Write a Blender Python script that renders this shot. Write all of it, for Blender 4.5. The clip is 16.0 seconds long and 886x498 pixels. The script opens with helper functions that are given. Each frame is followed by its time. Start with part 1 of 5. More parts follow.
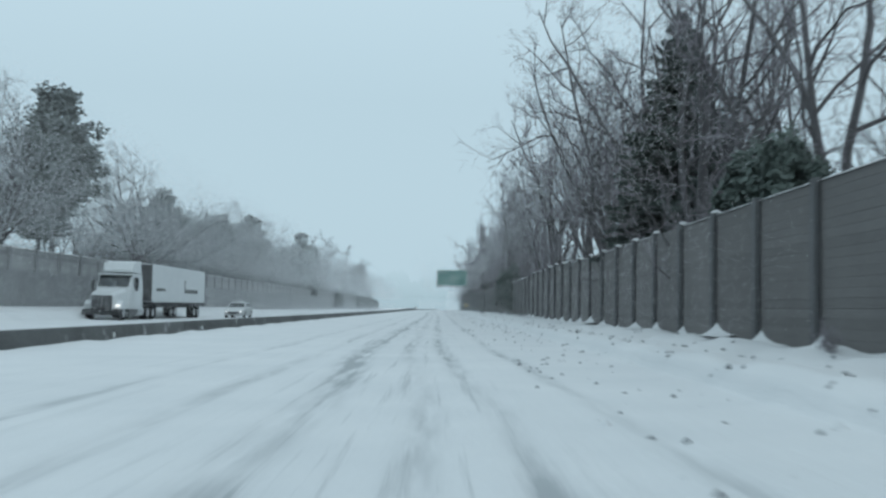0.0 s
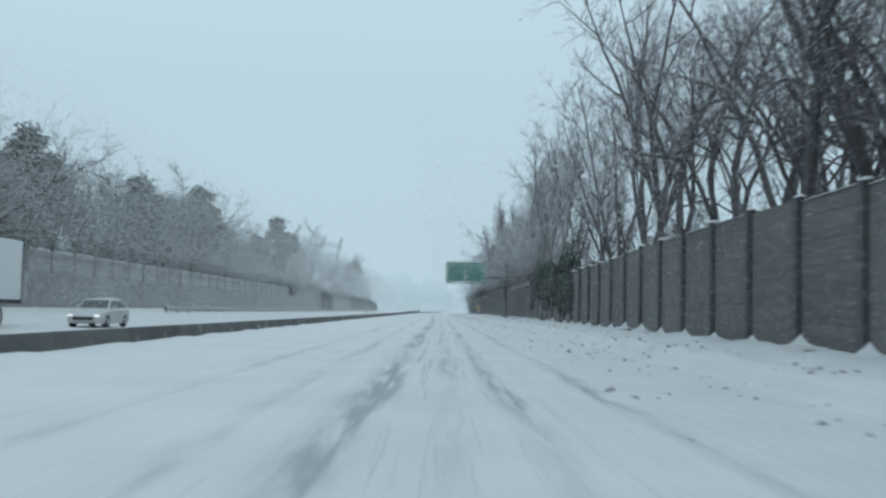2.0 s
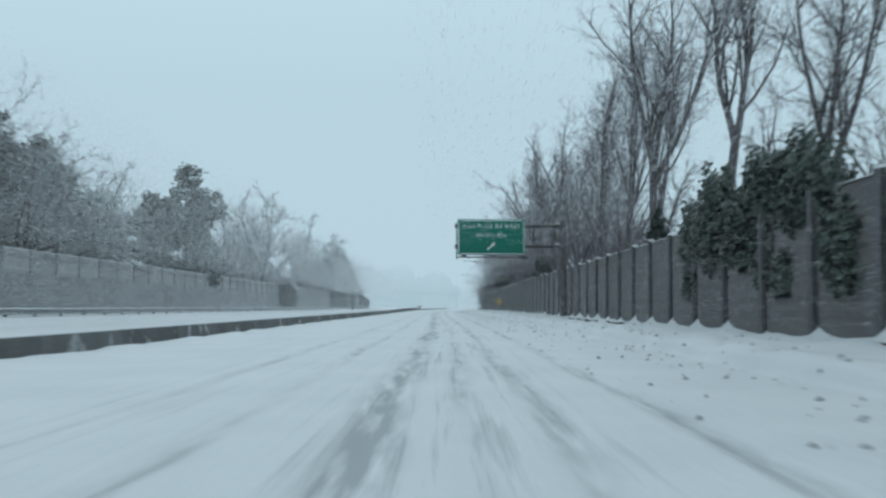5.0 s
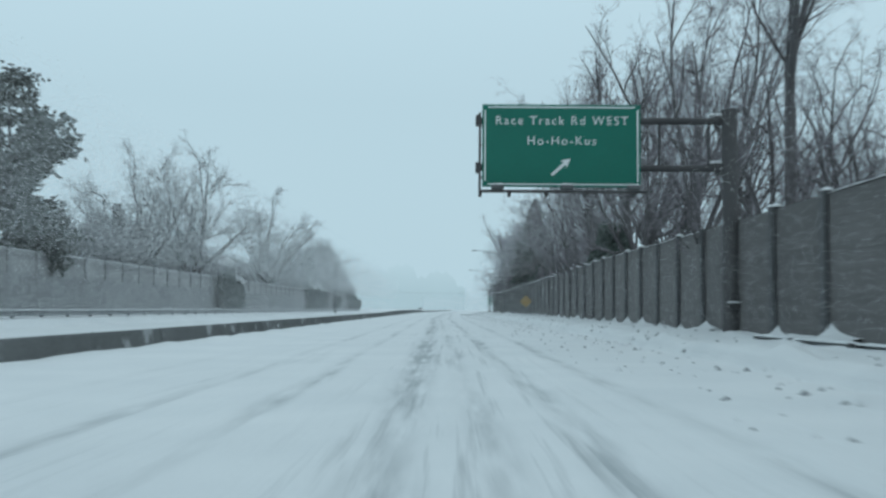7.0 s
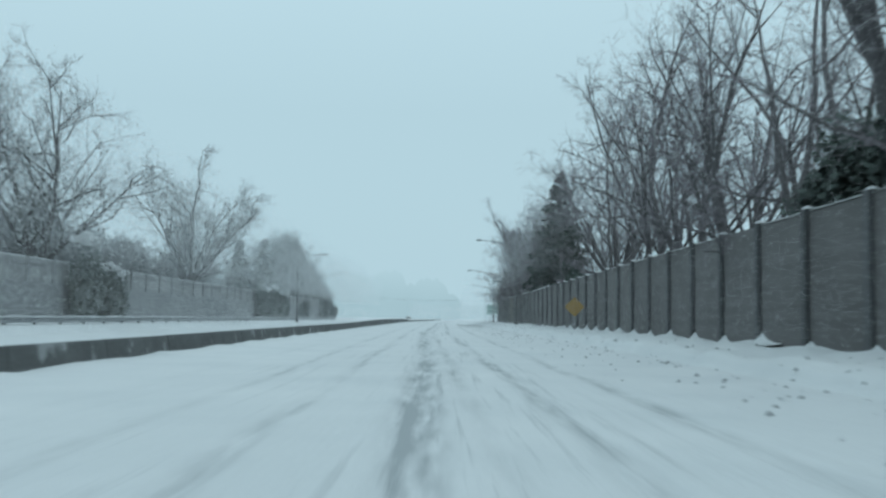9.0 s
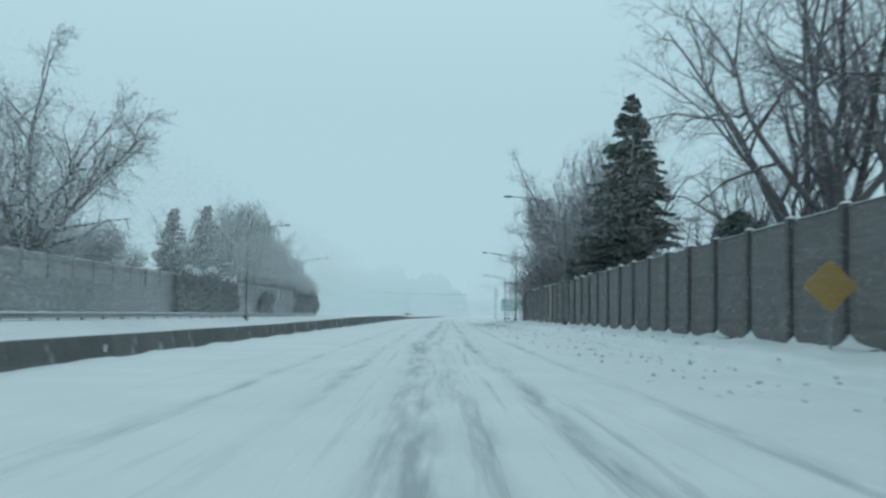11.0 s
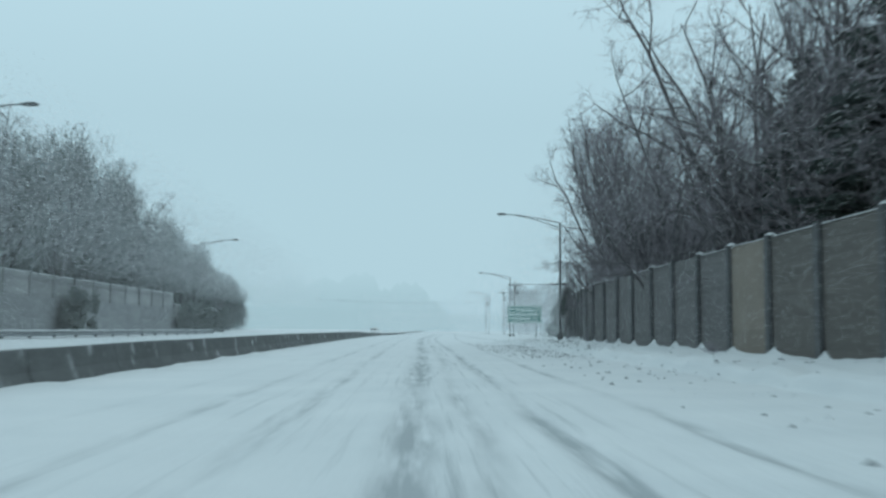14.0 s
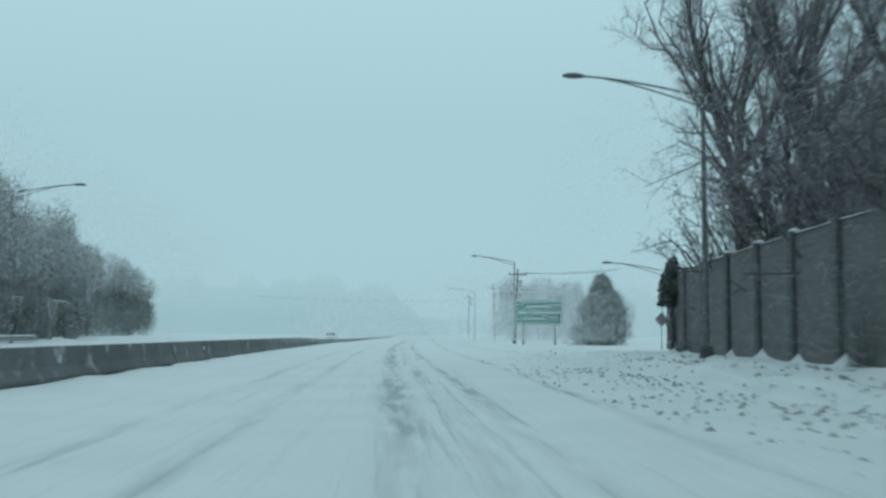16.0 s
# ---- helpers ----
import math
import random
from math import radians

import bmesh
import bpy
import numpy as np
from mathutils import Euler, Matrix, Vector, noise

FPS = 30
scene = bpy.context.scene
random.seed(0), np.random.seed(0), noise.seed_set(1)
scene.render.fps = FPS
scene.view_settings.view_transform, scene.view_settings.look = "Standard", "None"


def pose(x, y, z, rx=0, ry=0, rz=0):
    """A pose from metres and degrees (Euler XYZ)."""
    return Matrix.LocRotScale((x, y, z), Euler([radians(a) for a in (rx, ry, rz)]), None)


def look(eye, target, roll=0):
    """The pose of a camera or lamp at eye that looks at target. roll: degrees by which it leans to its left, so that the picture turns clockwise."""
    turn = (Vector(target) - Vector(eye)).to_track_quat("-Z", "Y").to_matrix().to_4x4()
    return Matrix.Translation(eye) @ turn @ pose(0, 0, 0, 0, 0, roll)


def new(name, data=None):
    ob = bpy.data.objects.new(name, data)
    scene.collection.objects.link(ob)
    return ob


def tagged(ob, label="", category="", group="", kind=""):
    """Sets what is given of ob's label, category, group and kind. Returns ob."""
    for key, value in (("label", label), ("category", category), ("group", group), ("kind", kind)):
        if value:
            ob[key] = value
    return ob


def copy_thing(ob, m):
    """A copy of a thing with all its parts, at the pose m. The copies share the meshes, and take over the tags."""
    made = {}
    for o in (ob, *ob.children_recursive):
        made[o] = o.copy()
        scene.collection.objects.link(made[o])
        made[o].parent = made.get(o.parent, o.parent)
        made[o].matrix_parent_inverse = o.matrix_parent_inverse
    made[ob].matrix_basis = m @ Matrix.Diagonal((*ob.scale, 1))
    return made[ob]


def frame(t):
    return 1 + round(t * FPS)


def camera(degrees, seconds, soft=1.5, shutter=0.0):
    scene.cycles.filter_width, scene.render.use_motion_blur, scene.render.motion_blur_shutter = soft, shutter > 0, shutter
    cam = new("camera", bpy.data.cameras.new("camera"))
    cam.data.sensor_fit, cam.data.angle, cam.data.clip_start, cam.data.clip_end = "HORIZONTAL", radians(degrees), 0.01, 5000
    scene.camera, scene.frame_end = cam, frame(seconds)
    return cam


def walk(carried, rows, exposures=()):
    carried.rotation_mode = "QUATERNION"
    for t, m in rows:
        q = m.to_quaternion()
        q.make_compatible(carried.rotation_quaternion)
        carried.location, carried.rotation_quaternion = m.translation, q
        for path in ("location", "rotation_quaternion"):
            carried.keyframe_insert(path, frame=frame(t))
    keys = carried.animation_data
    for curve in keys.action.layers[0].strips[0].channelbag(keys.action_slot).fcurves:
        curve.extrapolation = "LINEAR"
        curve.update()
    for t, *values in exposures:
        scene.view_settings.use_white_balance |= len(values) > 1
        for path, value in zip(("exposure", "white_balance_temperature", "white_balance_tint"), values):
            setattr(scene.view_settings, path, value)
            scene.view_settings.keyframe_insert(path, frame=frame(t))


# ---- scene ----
cam = camera(47.0, 16.0, 2.6, 0.35)
# seconds, x, y, z in metres, then the turns of pose() in degrees
PATH = [
    (0.0, 0.000, 0.00, 1.25, 93.32, -1.04, -0.29),
    (0.5, -0.250, 10.19, 1.25, 93.39, -1.11, -0.08),
    (1.0, -0.402, 20.42, 1.25, 93.48, -1.24, 0.01),
    (1.5, -0.627, 30.93, 1.25, 93.49, -1.40, -0.02),
    (2.0, -0.976, 41.69, 1.25, 93.47, -1.32, -0.16),
    (2.5, -1.295, 52.37, 1.25, 93.42, -1.10, -0.37),
    (3.0, -1.521, 62.86, 1.25, 93.40, -0.83, -0.42),
    (3.5, -1.427, 72.70, 1.25, 93.34, -0.71, -0.41),
    (4.0, -1.287, 82.49, 1.25, 93.30, -0.59, -0.24),
    (6.5, -1.041, 138.97, 1.25, 93.22, -0.18, 0.40),
    (7.0, -1.237, 149.97, 1.25, 93.35, -0.39, 0.31),
    (7.5, -1.417, 160.77, 1.25, 93.45, -0.62, 0.18),
    (8.0, -1.571, 171.40, 1.25, 93.52, -0.72, 0.12),
    (8.5, -1.793, 182.14, 1.25, 93.70, -0.72, -0.05),
    (9.0, -1.956, 193.04, 1.25, 93.86, -0.74, -0.27),
    (11.5, -2.428, 247.88, 1.25, 93.65, -0.91, -0.11),
    (12.0, -2.492, 258.92, 1.25, 93.86, -0.93, -0.16),
    (12.5, -2.572, 269.91, 1.25, 94.12, -0.80, -0.24),
    (13.0, -2.662, 280.76, 1.25, 94.33, -0.81, -0.62),
    (13.5, -2.710, 291.62, 1.25, 94.50, -0.62, -1.06),
    (14.0, -2.699, 302.53, 1.25, 94.51, -0.42, -1.49),
    (14.5, -2.776, 313.62, 1.25, 94.45, -0.34, -1.96),
    (15.0, -2.765, 324.37, 1.25, 94.43, -0.32, -2.40),
    (15.5, -2.659, 334.86, 1.25, 94.56, -0.19, -2.76),
    (16.0, -2.544, 345.24, 1.25, 94.78, -0.33, -3.19),
]
EXPOSURES = [(0.0, 0.05, 6500, 10), (6.0, 0.05, 6430, 8), (9.0, 0.03, 6350, 4), (12.0, -0.02, 6190, -1), (13.5, 0.0, 6260, 2), (15.0, 0.04, 6280, 3), (16.0, -0.10, 6160, -4)]
walk(cam, [(t, pose(x, y, z, rx, ry, rz)) for t, x, y, z, rx, ry, rz in PATH], EXPOSURES)

# ---------------------------------------------------------------- world
world = bpy.data.worlds.new("world")
scene.world = world
world.use_nodes = True
wn, wl = world.node_tree.nodes, world.node_tree.links
wn.clear()
sky = wn.new("ShaderNodeTexSky")
sky.sky_type, sky.sun_disc = "NISHITA", False
sky.sun_elevation, sky.sun_rotation = radians(32), radians(160)
sky.air_density, sky.dust_density, sky.ozone_density = 1.0, 6.0, 1.0
overcast = wn.new("ShaderNodeBackground")
overcast.inputs["Color"].default_value = (0.515, 0.685, 0.775, 1)
overcast.inputs["Strength"].default_value = 1.0
# an overcast dome is brighter overhead than at the horizon
dome, height, lift, tone = wn.new("ShaderNodeTexCoord"), wn.new("ShaderNodeSeparateXYZ"), wn.new("ShaderNodeMapRange"), wn.new("ShaderNodeMix")
wl.new(dome.outputs["Generated"], height.inputs[0])
wl.new(height.outputs["Z"], lift.inputs["Value"])
lift.inputs["From Min"].default_value, lift.inputs["From Max"].default_value = 0.2, 1.0
tone.data_type = "RGBA"
tone.inputs[6].default_value, tone.inputs[7].default_value = (0.492, 0.658, 0.746, 1), (0.81, 1.04, 1.16, 1)
wl.new(lift.outputs[0], tone.inputs[0])
wl.new(tone.outputs[2], overcast.inputs["Color"])
clear = wn.new("ShaderNodeBackground")
clear.inputs["Strength"].default_value = 0.07
wl.new(sky.outputs[0], clear.inputs["Color"])
blend = wn.new("ShaderNodeMixShader")
blend.inputs[0].default_value = 0.06
wout = wn.new("ShaderNodeOutputWorld")
wl.new(overcast.outputs[0], blend.inputs[1])
wl.new(clear.outputs[0], blend.inputs[2])
wl.new(blend.outputs[0], wout.inputs["Surface"])
sun = new("sun", bpy.data.lights.new("sun", "SUN"))
sun.data.energy, sun.data.angle, sun.data.color = 0.12, radians(40), (1.0, 0.97, 0.93)
sun.matrix_world = look((0, 0, 60), (-14, 30, 0))


# ---------------------------------------------------------------- materials
def material(name, base, rough=0.8, metal=0.0, vary=0.25, scale=3.0, fine=40.0, bump=0.15, spec=0.3, dark=None, splash=None, through_light=0.0):
    """A rough surface whose colour wanders at two scales, with fine relief."""
    m = bpy.data.materials.new(name)
    m.use_nodes = True
    n, l = m.node_tree.nodes, m.node_tree.links
    b = n["Principled BSDF"]
    b.inputs["Roughness"].default_value, b.inputs["Metallic"].default_value = rough, metal
    b.inputs["Specular IOR Level"].default_value = spec
    tc = n.new("ShaderNodeTexCoord")
    big, small = n.new("ShaderNodeTexNoise"), n.new("ShaderNodeTexNoise")
    big.inputs["Scale"].default_value, small.inputs["Scale"].default_value = scale, fine
    big.inputs["Detail"].default_value, small.inputs["Detail"].default_value = 4, 3
    info = n.new("ShaderNodeObjectInfo")
    shift, place = n.new("ShaderNodeMath"), n.new("ShaderNodeVectorMath")
    shift.operation = "MULTIPLY"
    shift.inputs[1].default_value = 60.0
    l.new(info.outputs["Random"], shift.inputs[0])
    l.new(tc.outputs["Object"], place.inputs[0])
    l.new(shift.outputs[0], place.inputs[1])
    for t in (big, small):
        l.new(place.outputs[0], t.inputs["Vector"])
    add = n.new("ShaderNodeMath")
    add.operation = "ADD"
    l.new(big.outputs["Fac"], add.inputs[0])
    l.new(small.outputs["Fac"], add.inputs[1])
    geo = n.new("ShaderNodeNewGeometry")
    add2 = n.new("ShaderNodeMath")
    add2.operation = "MULTIPLY_ADD"
    isl = n.new("ShaderNodeMath")
    isl.operation = "ADD"
    l.new(info.outputs["Random"], isl.inputs[0])
    l.new(geo.outputs["Random Per Island"], isl.inputs[1])
    l.new(isl.outputs[0], add2.inputs[0])
    add2.inputs[1].default_value = 0.35
    l.new(add.outputs[0], add2.inputs[2])
    ramp = n.new("ShaderNodeMapRange")
    ramp.inputs["From Min"].default_value, ramp.inputs["From Max"].default_value = 0.85, 1.85
    l.new(add2.outputs[0], ramp.inputs["Value"])
    mix = n.new("ShaderNodeMix")
    mix.data_type = "RGBA"
    lo = dark or tuple(c * (1 - vary) for c in base)
    hi = tuple(min(1, c * (1 + vary)) for c in base)
    mix.inputs[6].default_value, mix.inputs[7].default_value = (*lo, 1), (*hi, 1)
    l.new(ramp.outputs[0], mix.inputs[0])
    colour = mix.outputs[2]
    if splash:  # snow and salt thrown against the surface in patches
        patch, edge, over = n.new("ShaderNodeTexNoise"), n.new("ShaderNodeMapRange"), n.new("ShaderNodeMix")
        patch.inputs["Scale"].default_value, patch.inputs["Detail"].default_value = splash[0], 7
        l.new(place.outputs[0], patch.inputs["Vector"])
        l.new(patch.outputs["Fac"], edge.inputs["Value"])
        edge.inputs["From Min"].default_value, edge.inputs["From Max"].default_value = splash[1], splash[1] + 0.08
        edge.inputs["To Max"].default_value = splash[2]
        over.data_type = "RGBA"
        over.inputs[7].default_value = (0.62, 0.64, 0.65, 1)
        l.new(edge.outputs[0], over.inputs[0])
        l.new(colour, over.inputs[6])
        colour = over.outputs[2]
    l.new(colour, b.inputs["Base Color"])
    if through_light:  # thin snow-coated sprays let some light pass
        tl, ms = n.new("ShaderNodeBsdfTranslucent"), n.new("ShaderNodeMixShader")
        l.new(colour, tl.inputs["Color"])
        ms.inputs[0].default_value = through_light
        l.new(b.outputs[0], ms.inputs[1])
        l.new(tl.outputs[0], ms.inputs[2])
        l.new(ms.outputs[0], n["Material Output"].inputs["Surface"])
    if bump:
        bp = n.new("ShaderNodeBump")
        bp.inputs["Strength"].default_value, bp.inputs["Distance"].default_value = bump, 0.03
        l.new(small.outputs["Fac"], bp.inputs["Height"])
        l.new(bp.outputs[0], b.inputs["Normal"])
    return m


M_BARK = material("bark", (0.115, 0.109, 0.113), 0.95, vary=0.35, scale=1.5, fine=25, bump=0.5)
M_TWIG = material("twigs", (0.225, 0.210, 0.228), 0.95, vary=0.35, scale=0.4, fine=8, bump=0)
# twigs carry frost plus a paler tone painted in for distance haze
M_FROST_HAZE = material("frosted_hazed_twigs", (0.29, 0.287, 0.296), 0.95, vary=0.12, scale=0.4, fine=8, bump=0, through_light=0.5)
M_NEEDLE = material("needles", (0.090, 0.108, 0.101), 0.9, vary=0.4, scale=0.8, fine=9, bump=0, through_light=0.25)
# bark paled beyond its snow to stand in for haze
M_RIME_HAZE = material("snowy_hazed_bark", (0.18, 0.18, 0.187), 0.95, vary=0.3, scale=1.5, fine=25, bump=0.4)
# needles lightened past their snow dusting, with haze put into the colour
M_DUSTED_HAZE = material("snowy_hazed_needles", (0.25, 0.262, 0.262), 0.9, vary=0.15, scale=0.8, fine=9, bump=0, through_light=0.5)
M_PINE = material("pine_needles", (0.21, 0.226, 0.223), 0.9, vary=0.25, scale=0.8, fine=9, bump=0, through_light=0.4)
M_EVERGREEN = material("evergreen_foliage", (0.026, 0.036, 0.033), 0.9, vary=0.22, scale=0.8, fine=9, bump=0, through_light=0.3)
M_IVY = material("ivy_leaves", (0.080, 0.100, 0.090), 0.7, vary=0.5, scale=1.0, fine=9, bump=0)
M_WALL = material("weathered_boards", (0.146, 0.141, 0.139), 0.9, vary=0.2, scale=0.5, fine=14, bump=0.4)
M_WALL_L = material("pale_weathered_boards", (0.31, 0.31, 0.312), 0.9, vary=0.3, scale=0.5, fine=14, bump=0.4)
# far wall's lower boards and posts painted paler in place of haze
M_WALL_D = material("haze_paled_boards", (0.25, 0.253, 0.257), 0.9, vary=0.25, scale=0.4, fine=10, bump=0.4)
M_WALL_B = material("brown_weathered_boards", (0.132, 0.122, 0.113), 0.9, vary=0.2, scale=0.5, fine=14, bump=0.4)
M_PLY = material("bare_timber_board", (0.20, 0.172, 0.145), 0.85, vary=0.25, scale=0.7, fine=16, bump=0.3)
M_POST = material("dark_steel_post", (0.095, 0.096, 0.099), 0.8, vary=0.3, scale=0.8, fine=20)
M_CONC = material("wet_concrete", (0.103, 0.106, 0.106), 0.85, vary=0.4, scale=0.7, fine=9, bump=0.4, splash=(1.1, 0.60, 0.38))
M_LAMP = material("dull_grey_lamp_steel", (0.13, 0.136, 0.14), 0.7, 0.2, vary=0.25, scale=1.2, fine=20)
M_STEEL = material("galvanised_steel", (0.28, 0.29, 0.30), 0.55, 0.6, vary=0.2, scale=1.2, fine=20)
M_RUST = material("weathering_steel", (0.075, 0.072, 0.074), 0.85, vary=0.3, scale=1.0, fine=15)
M_GREEN = material("green_sign_sheeting", (0.012, 0.150, 0.110), 0.45, vary=0.10, scale=0.8, fine=12, bump=0.05)
M_WHITE = material("white_sign_sheeting", (0.72, 0.75, 0.75), 0.5, vary=0.10, scale=1, fine=20, bump=0)
M_YELLOW = material("yellow_sign_sheeting", (0.38, 0.25, 0.09), 0.5, vary=0.1, scale=1, fine=20, bump=0)
M_PAINT = material("white_truck_paint", (0.62, 0.64, 0.65), 0.45, vary=0.08, scale=0.8, fine=12, bump=0.03, spec=0.5)
M_SILVER = material("silver_car_paint", (0.47, 0.48, 0.485), 0.4, 0.2, vary=0.08, scale=0.8, fine=12, bump=0.03, spec=0.5)
M_DARK = material("black_plastic", (0.025, 0.026, 0.028), 0.6, vary=0.25, scale=2, fine=30)
M_TYRE = material("tyre_rubber", (0.022, 0.022, 0.023), 0.9, vary=0.3, scale=4, fine=30)
M_GLASS = material("dark_window_glass", (0.020, 0.025, 0.028), 0.08, vary=0.1, scale=1, fine=5, bump=0, spec=0.6)
M_CHROME = material("dull_chrome", (0.45, 0.46, 0.47), 0.35, 0.8, vary=0.15, scale=3, fine=20)
# for dark lumps on the bank that stand in for droplets on the windscreen
M_DROPLET = material("droplet_lump", (0.27, 0.28, 0.29), 0.6, vary=0.4, scale=5, fine=40, bump=0.4)
M_WOODPOLE = material("creosoted_pole", (0.085, 0.075, 0.068), 0.9, vary=0.3, scale=1, fine=20, bump=0.3)


def lamp_material(name, colour, power):
    m = bpy.data.materials.new(name)
    m.use_nodes = True
    b = m.node_tree.nodes["Principled BSDF"]
    b.inputs["Base Color"].default_value = (0.8, 0.8, 0.8, 1)
    b.inputs["Emission Color"].default_value = (*colour, 1)
    b.inputs["Emission Strength"].default_value = power
    return m


M_HEADLIGHT = lamp_material("lit_headlight", (1.0, 0.98, 0.94), 0.88)


def snow_material(name, slushy):
    m = bpy.data.materials.new(name)
    m.use_nodes = True
    n, l = m.node_tree.nodes, m.node_tree.links
    b = n["Principled BSDF"]
    b.inputs["Roughness"].default_value = 0.75
    b.inputs["Specular IOR Level"].default_value = 0.25
    tc = n.new("ShaderNodeTexCoord")
    stretch = n.new("ShaderNodeMapping")
    stretch.inputs["Scale"].default_value = (1.0, 0.10, 1.0)
    l.new(tc.outputs["Object"], stretch.inputs["Vector"])
    streak, lump, grain = (n.new("ShaderNodeTexNoise") for _ in range(3))
    streak.inputs["Scale"].default_value, streak.inputs["Detail"].default_value = 4.5, 8
    lump.inputs["Scale"].default_value, lump.inputs["Detail"].default_value = 0.35, 4
    grain.inputs["Scale"].default_value, grain.inputs["Detail"].default_value = 9.0, 4
    l.new(stretch.outputs[0], streak.inputs["Vector"])
    l.new(tc.outputs["Object"], lump.inputs["Vector"])
    l.new(tc.outputs["Object"], grain.inputs["Vector"])
    snow = n.new("ShaderNodeMix")
    snow.data_type = "RGBA"
    snow.inputs[6].default_value, snow.inputs[7].default_value = (0.545, 0.56, 0.575, 1), (0.70, 0.70, 0.705, 1)
    l.new(lump.outputs["Fac"], snow.inputs[0])
    colour = snow.outputs[2]
    if slushy:
        att = n.new("ShaderNodeAttribute")
        att.attribute_name = "slush"
        mul = n.new("ShaderNodeMath")
        mul.operation = "MULTIPLY_ADD"
        l.new(streak.outputs["Fac"], mul.inputs[0])
        mul.inputs[1].default_value = 3.2
        mul.inputs[2].default_value = -1.0
        mul.use_clamp = True
        cov = n.new("ShaderNodeMath")
        cov.operation = "MULTIPLY"
        cov.use_clamp = True
        l.new(att.outputs["Fac"], cov.inputs[0])
        l.new(mul.outputs[0], cov.inputs[1])
        fine_map = n.new("ShaderNodeMapping")
        fine_map.inputs["Scale"].default_value = (1.0, 0.022, 1.0)
        l.new(tc.outputs["Object"], fine_map.inputs["Vector"])
        fine = n.new("ShaderNodeTexNoise")
        fine.inputs["Scale"].default_value, fine.inputs["Detail"].default_value, fine.inputs["Roughness"].default_value = 4.5, 6, 0.62
        l.new(fine_map.outputs[0], fine.inputs["Vector"])
        thin = n.new("ShaderNodeMapRange")
        thin.inputs["From Min"].default_value, thin.inputs["From Max"].default_value = 0.54, 0.70
        thin.inputs["To Max"].default_value = 0.75
        l.new(fine.outputs["Fac"], thin.inputs["Value"])
        lane_att = n.new("ShaderNodeAttribute")
        lane_att.attribute_name = "lane"
        tracks = n.new("ShaderNodeMath")
        tracks.operation = "MULTIPLY"
        l.new(thin.outputs[0], tracks.inputs[0])
        l.new(lane_att.outputs["Fac"], tracks.inputs[1])
        both = n.new("ShaderNodeMath")
        both.operation = "ADD"
        both.use_clamp = True
        l.new(cov.outputs[0], both.inputs[0])
        l.new(tracks.outputs[0], both.inputs[1])
        cov = both
        slush = n.new("ShaderNodeMix")
        slush.data_type = "RGBA"
        slush.inputs[7].default_value = (0.345, 0.362, 0.375, 1)
        l.new(cov.outputs[0], slush.inputs[0])
        l.new(colour, slush.inputs[6])
        colour = slush.outputs[2]
    l.new(colour, b.inputs["Base Color"])
    bp = n.new("ShaderNodeBump")
    bp.inputs["Strength"].default_value, bp.inputs["Distance"].default_value = 0.35, 0.06
    hsum = n.new("ShaderNodeMath")
    hsum.operation = "ADD"
    l.new(streak.outputs["Fac"], hsum.inputs[0])
    l.new(grain.outputs["Fac"], hsum.inputs[1])
    l.new(hsum.outputs[0], bp.inputs["Height"])
    l.new(bp.outputs[0], b.inputs["Normal"])
    return m


M_GROUND = snow_material("rutted_snow", True)
M_SNOW = snow_material("settled_snow", False)


# ---------------------------------------------------------------- mesh helpers
def mesh_from(name, verts, faces, mat):
    me = bpy.data.meshes.new(name)
    me.from_pydata([tuple(v) for v in verts], [], faces)
    me.materials.append(mat)
    me.update()
    return me


def part(name, bm, mat, parent=None, label=""):
    """Links a bmesh as one mesh object under a thing or a part."""
    me = bpy.data.meshes.new(name)
    bm.to_mesh(me)
    bm.free()
    me.materials.append(mat)
    ob = new(name, me)
    if parent:
        ob.parent = parent
    return tagged(ob, label)


def piece(name, me, parent, x, y, z, label="", rz=0.0):
    ob = new(name, me)
    ob.parent = parent
    ob.location = (x, y, z)
    ob.rotation_euler = (0, 0, rz)
    return tagged(ob, label)


def thing(name, label, category, group="", kind="", at=(0, 0, 0), rz=0.0):
    ob = new(name)
    ob.location = at
    ob.rotation_euler = (0, 0, rz)
    return tagged(ob, label, category, group, kind)


def box(bm, x0, x1, y0, y1, z0, z1, bevel=0.0):
    m = pose((x0 + x1) / 2, (y0 + y1) / 2, (z0 + z1) / 2) @ Matrix.Diagonal((x1 - x0, y1 - y0, z1 - z0, 1))
    r = bmesh.ops.create_cube(bm, size=1, matrix=m)
    if bevel:
        edges = list({e for v in r["verts"] for e in v.link_edges})
        bmesh.ops.bevel(bm, geom=edges, offset=bevel, segments=2, affect="EDGES", profile=0.6)
    return bm


def boxed(*a, **k):
    return box(bmesh.new(), *a, **k)


def tube(bm, points, radii, sides=10, caps=True):
    """A tapered round tube along points."""
    pts = [Vector(p) for p in points]
    rings = []
    for i, p in enumerate(pts):
        d = (pts[min(i + 1, len(pts) - 1)] - pts[max(i - 1, 0)]).normalized()
        u = d.orthogonal().normalized()
        w = d.cross(u)
        r = radii[i] if hasattr(radii, "__len__") else radii
        rings.append([bm.verts.new(p + (u * math.cos(2 * math.pi * k / sides) + w * math.sin(2 * math.pi * k / sides)) * r) for k in range(sides)])
    for a, b in zip(rings, rings[1:]):
        for k in range(sides):
            bm.faces.new((a[k], a[(k + 1) % sides], b[(k + 1) % sides], b[k]))
    if caps:
        bm.faces.new(list(reversed(rings[0])))
        bm.faces.new(rings[-1])
    return bm


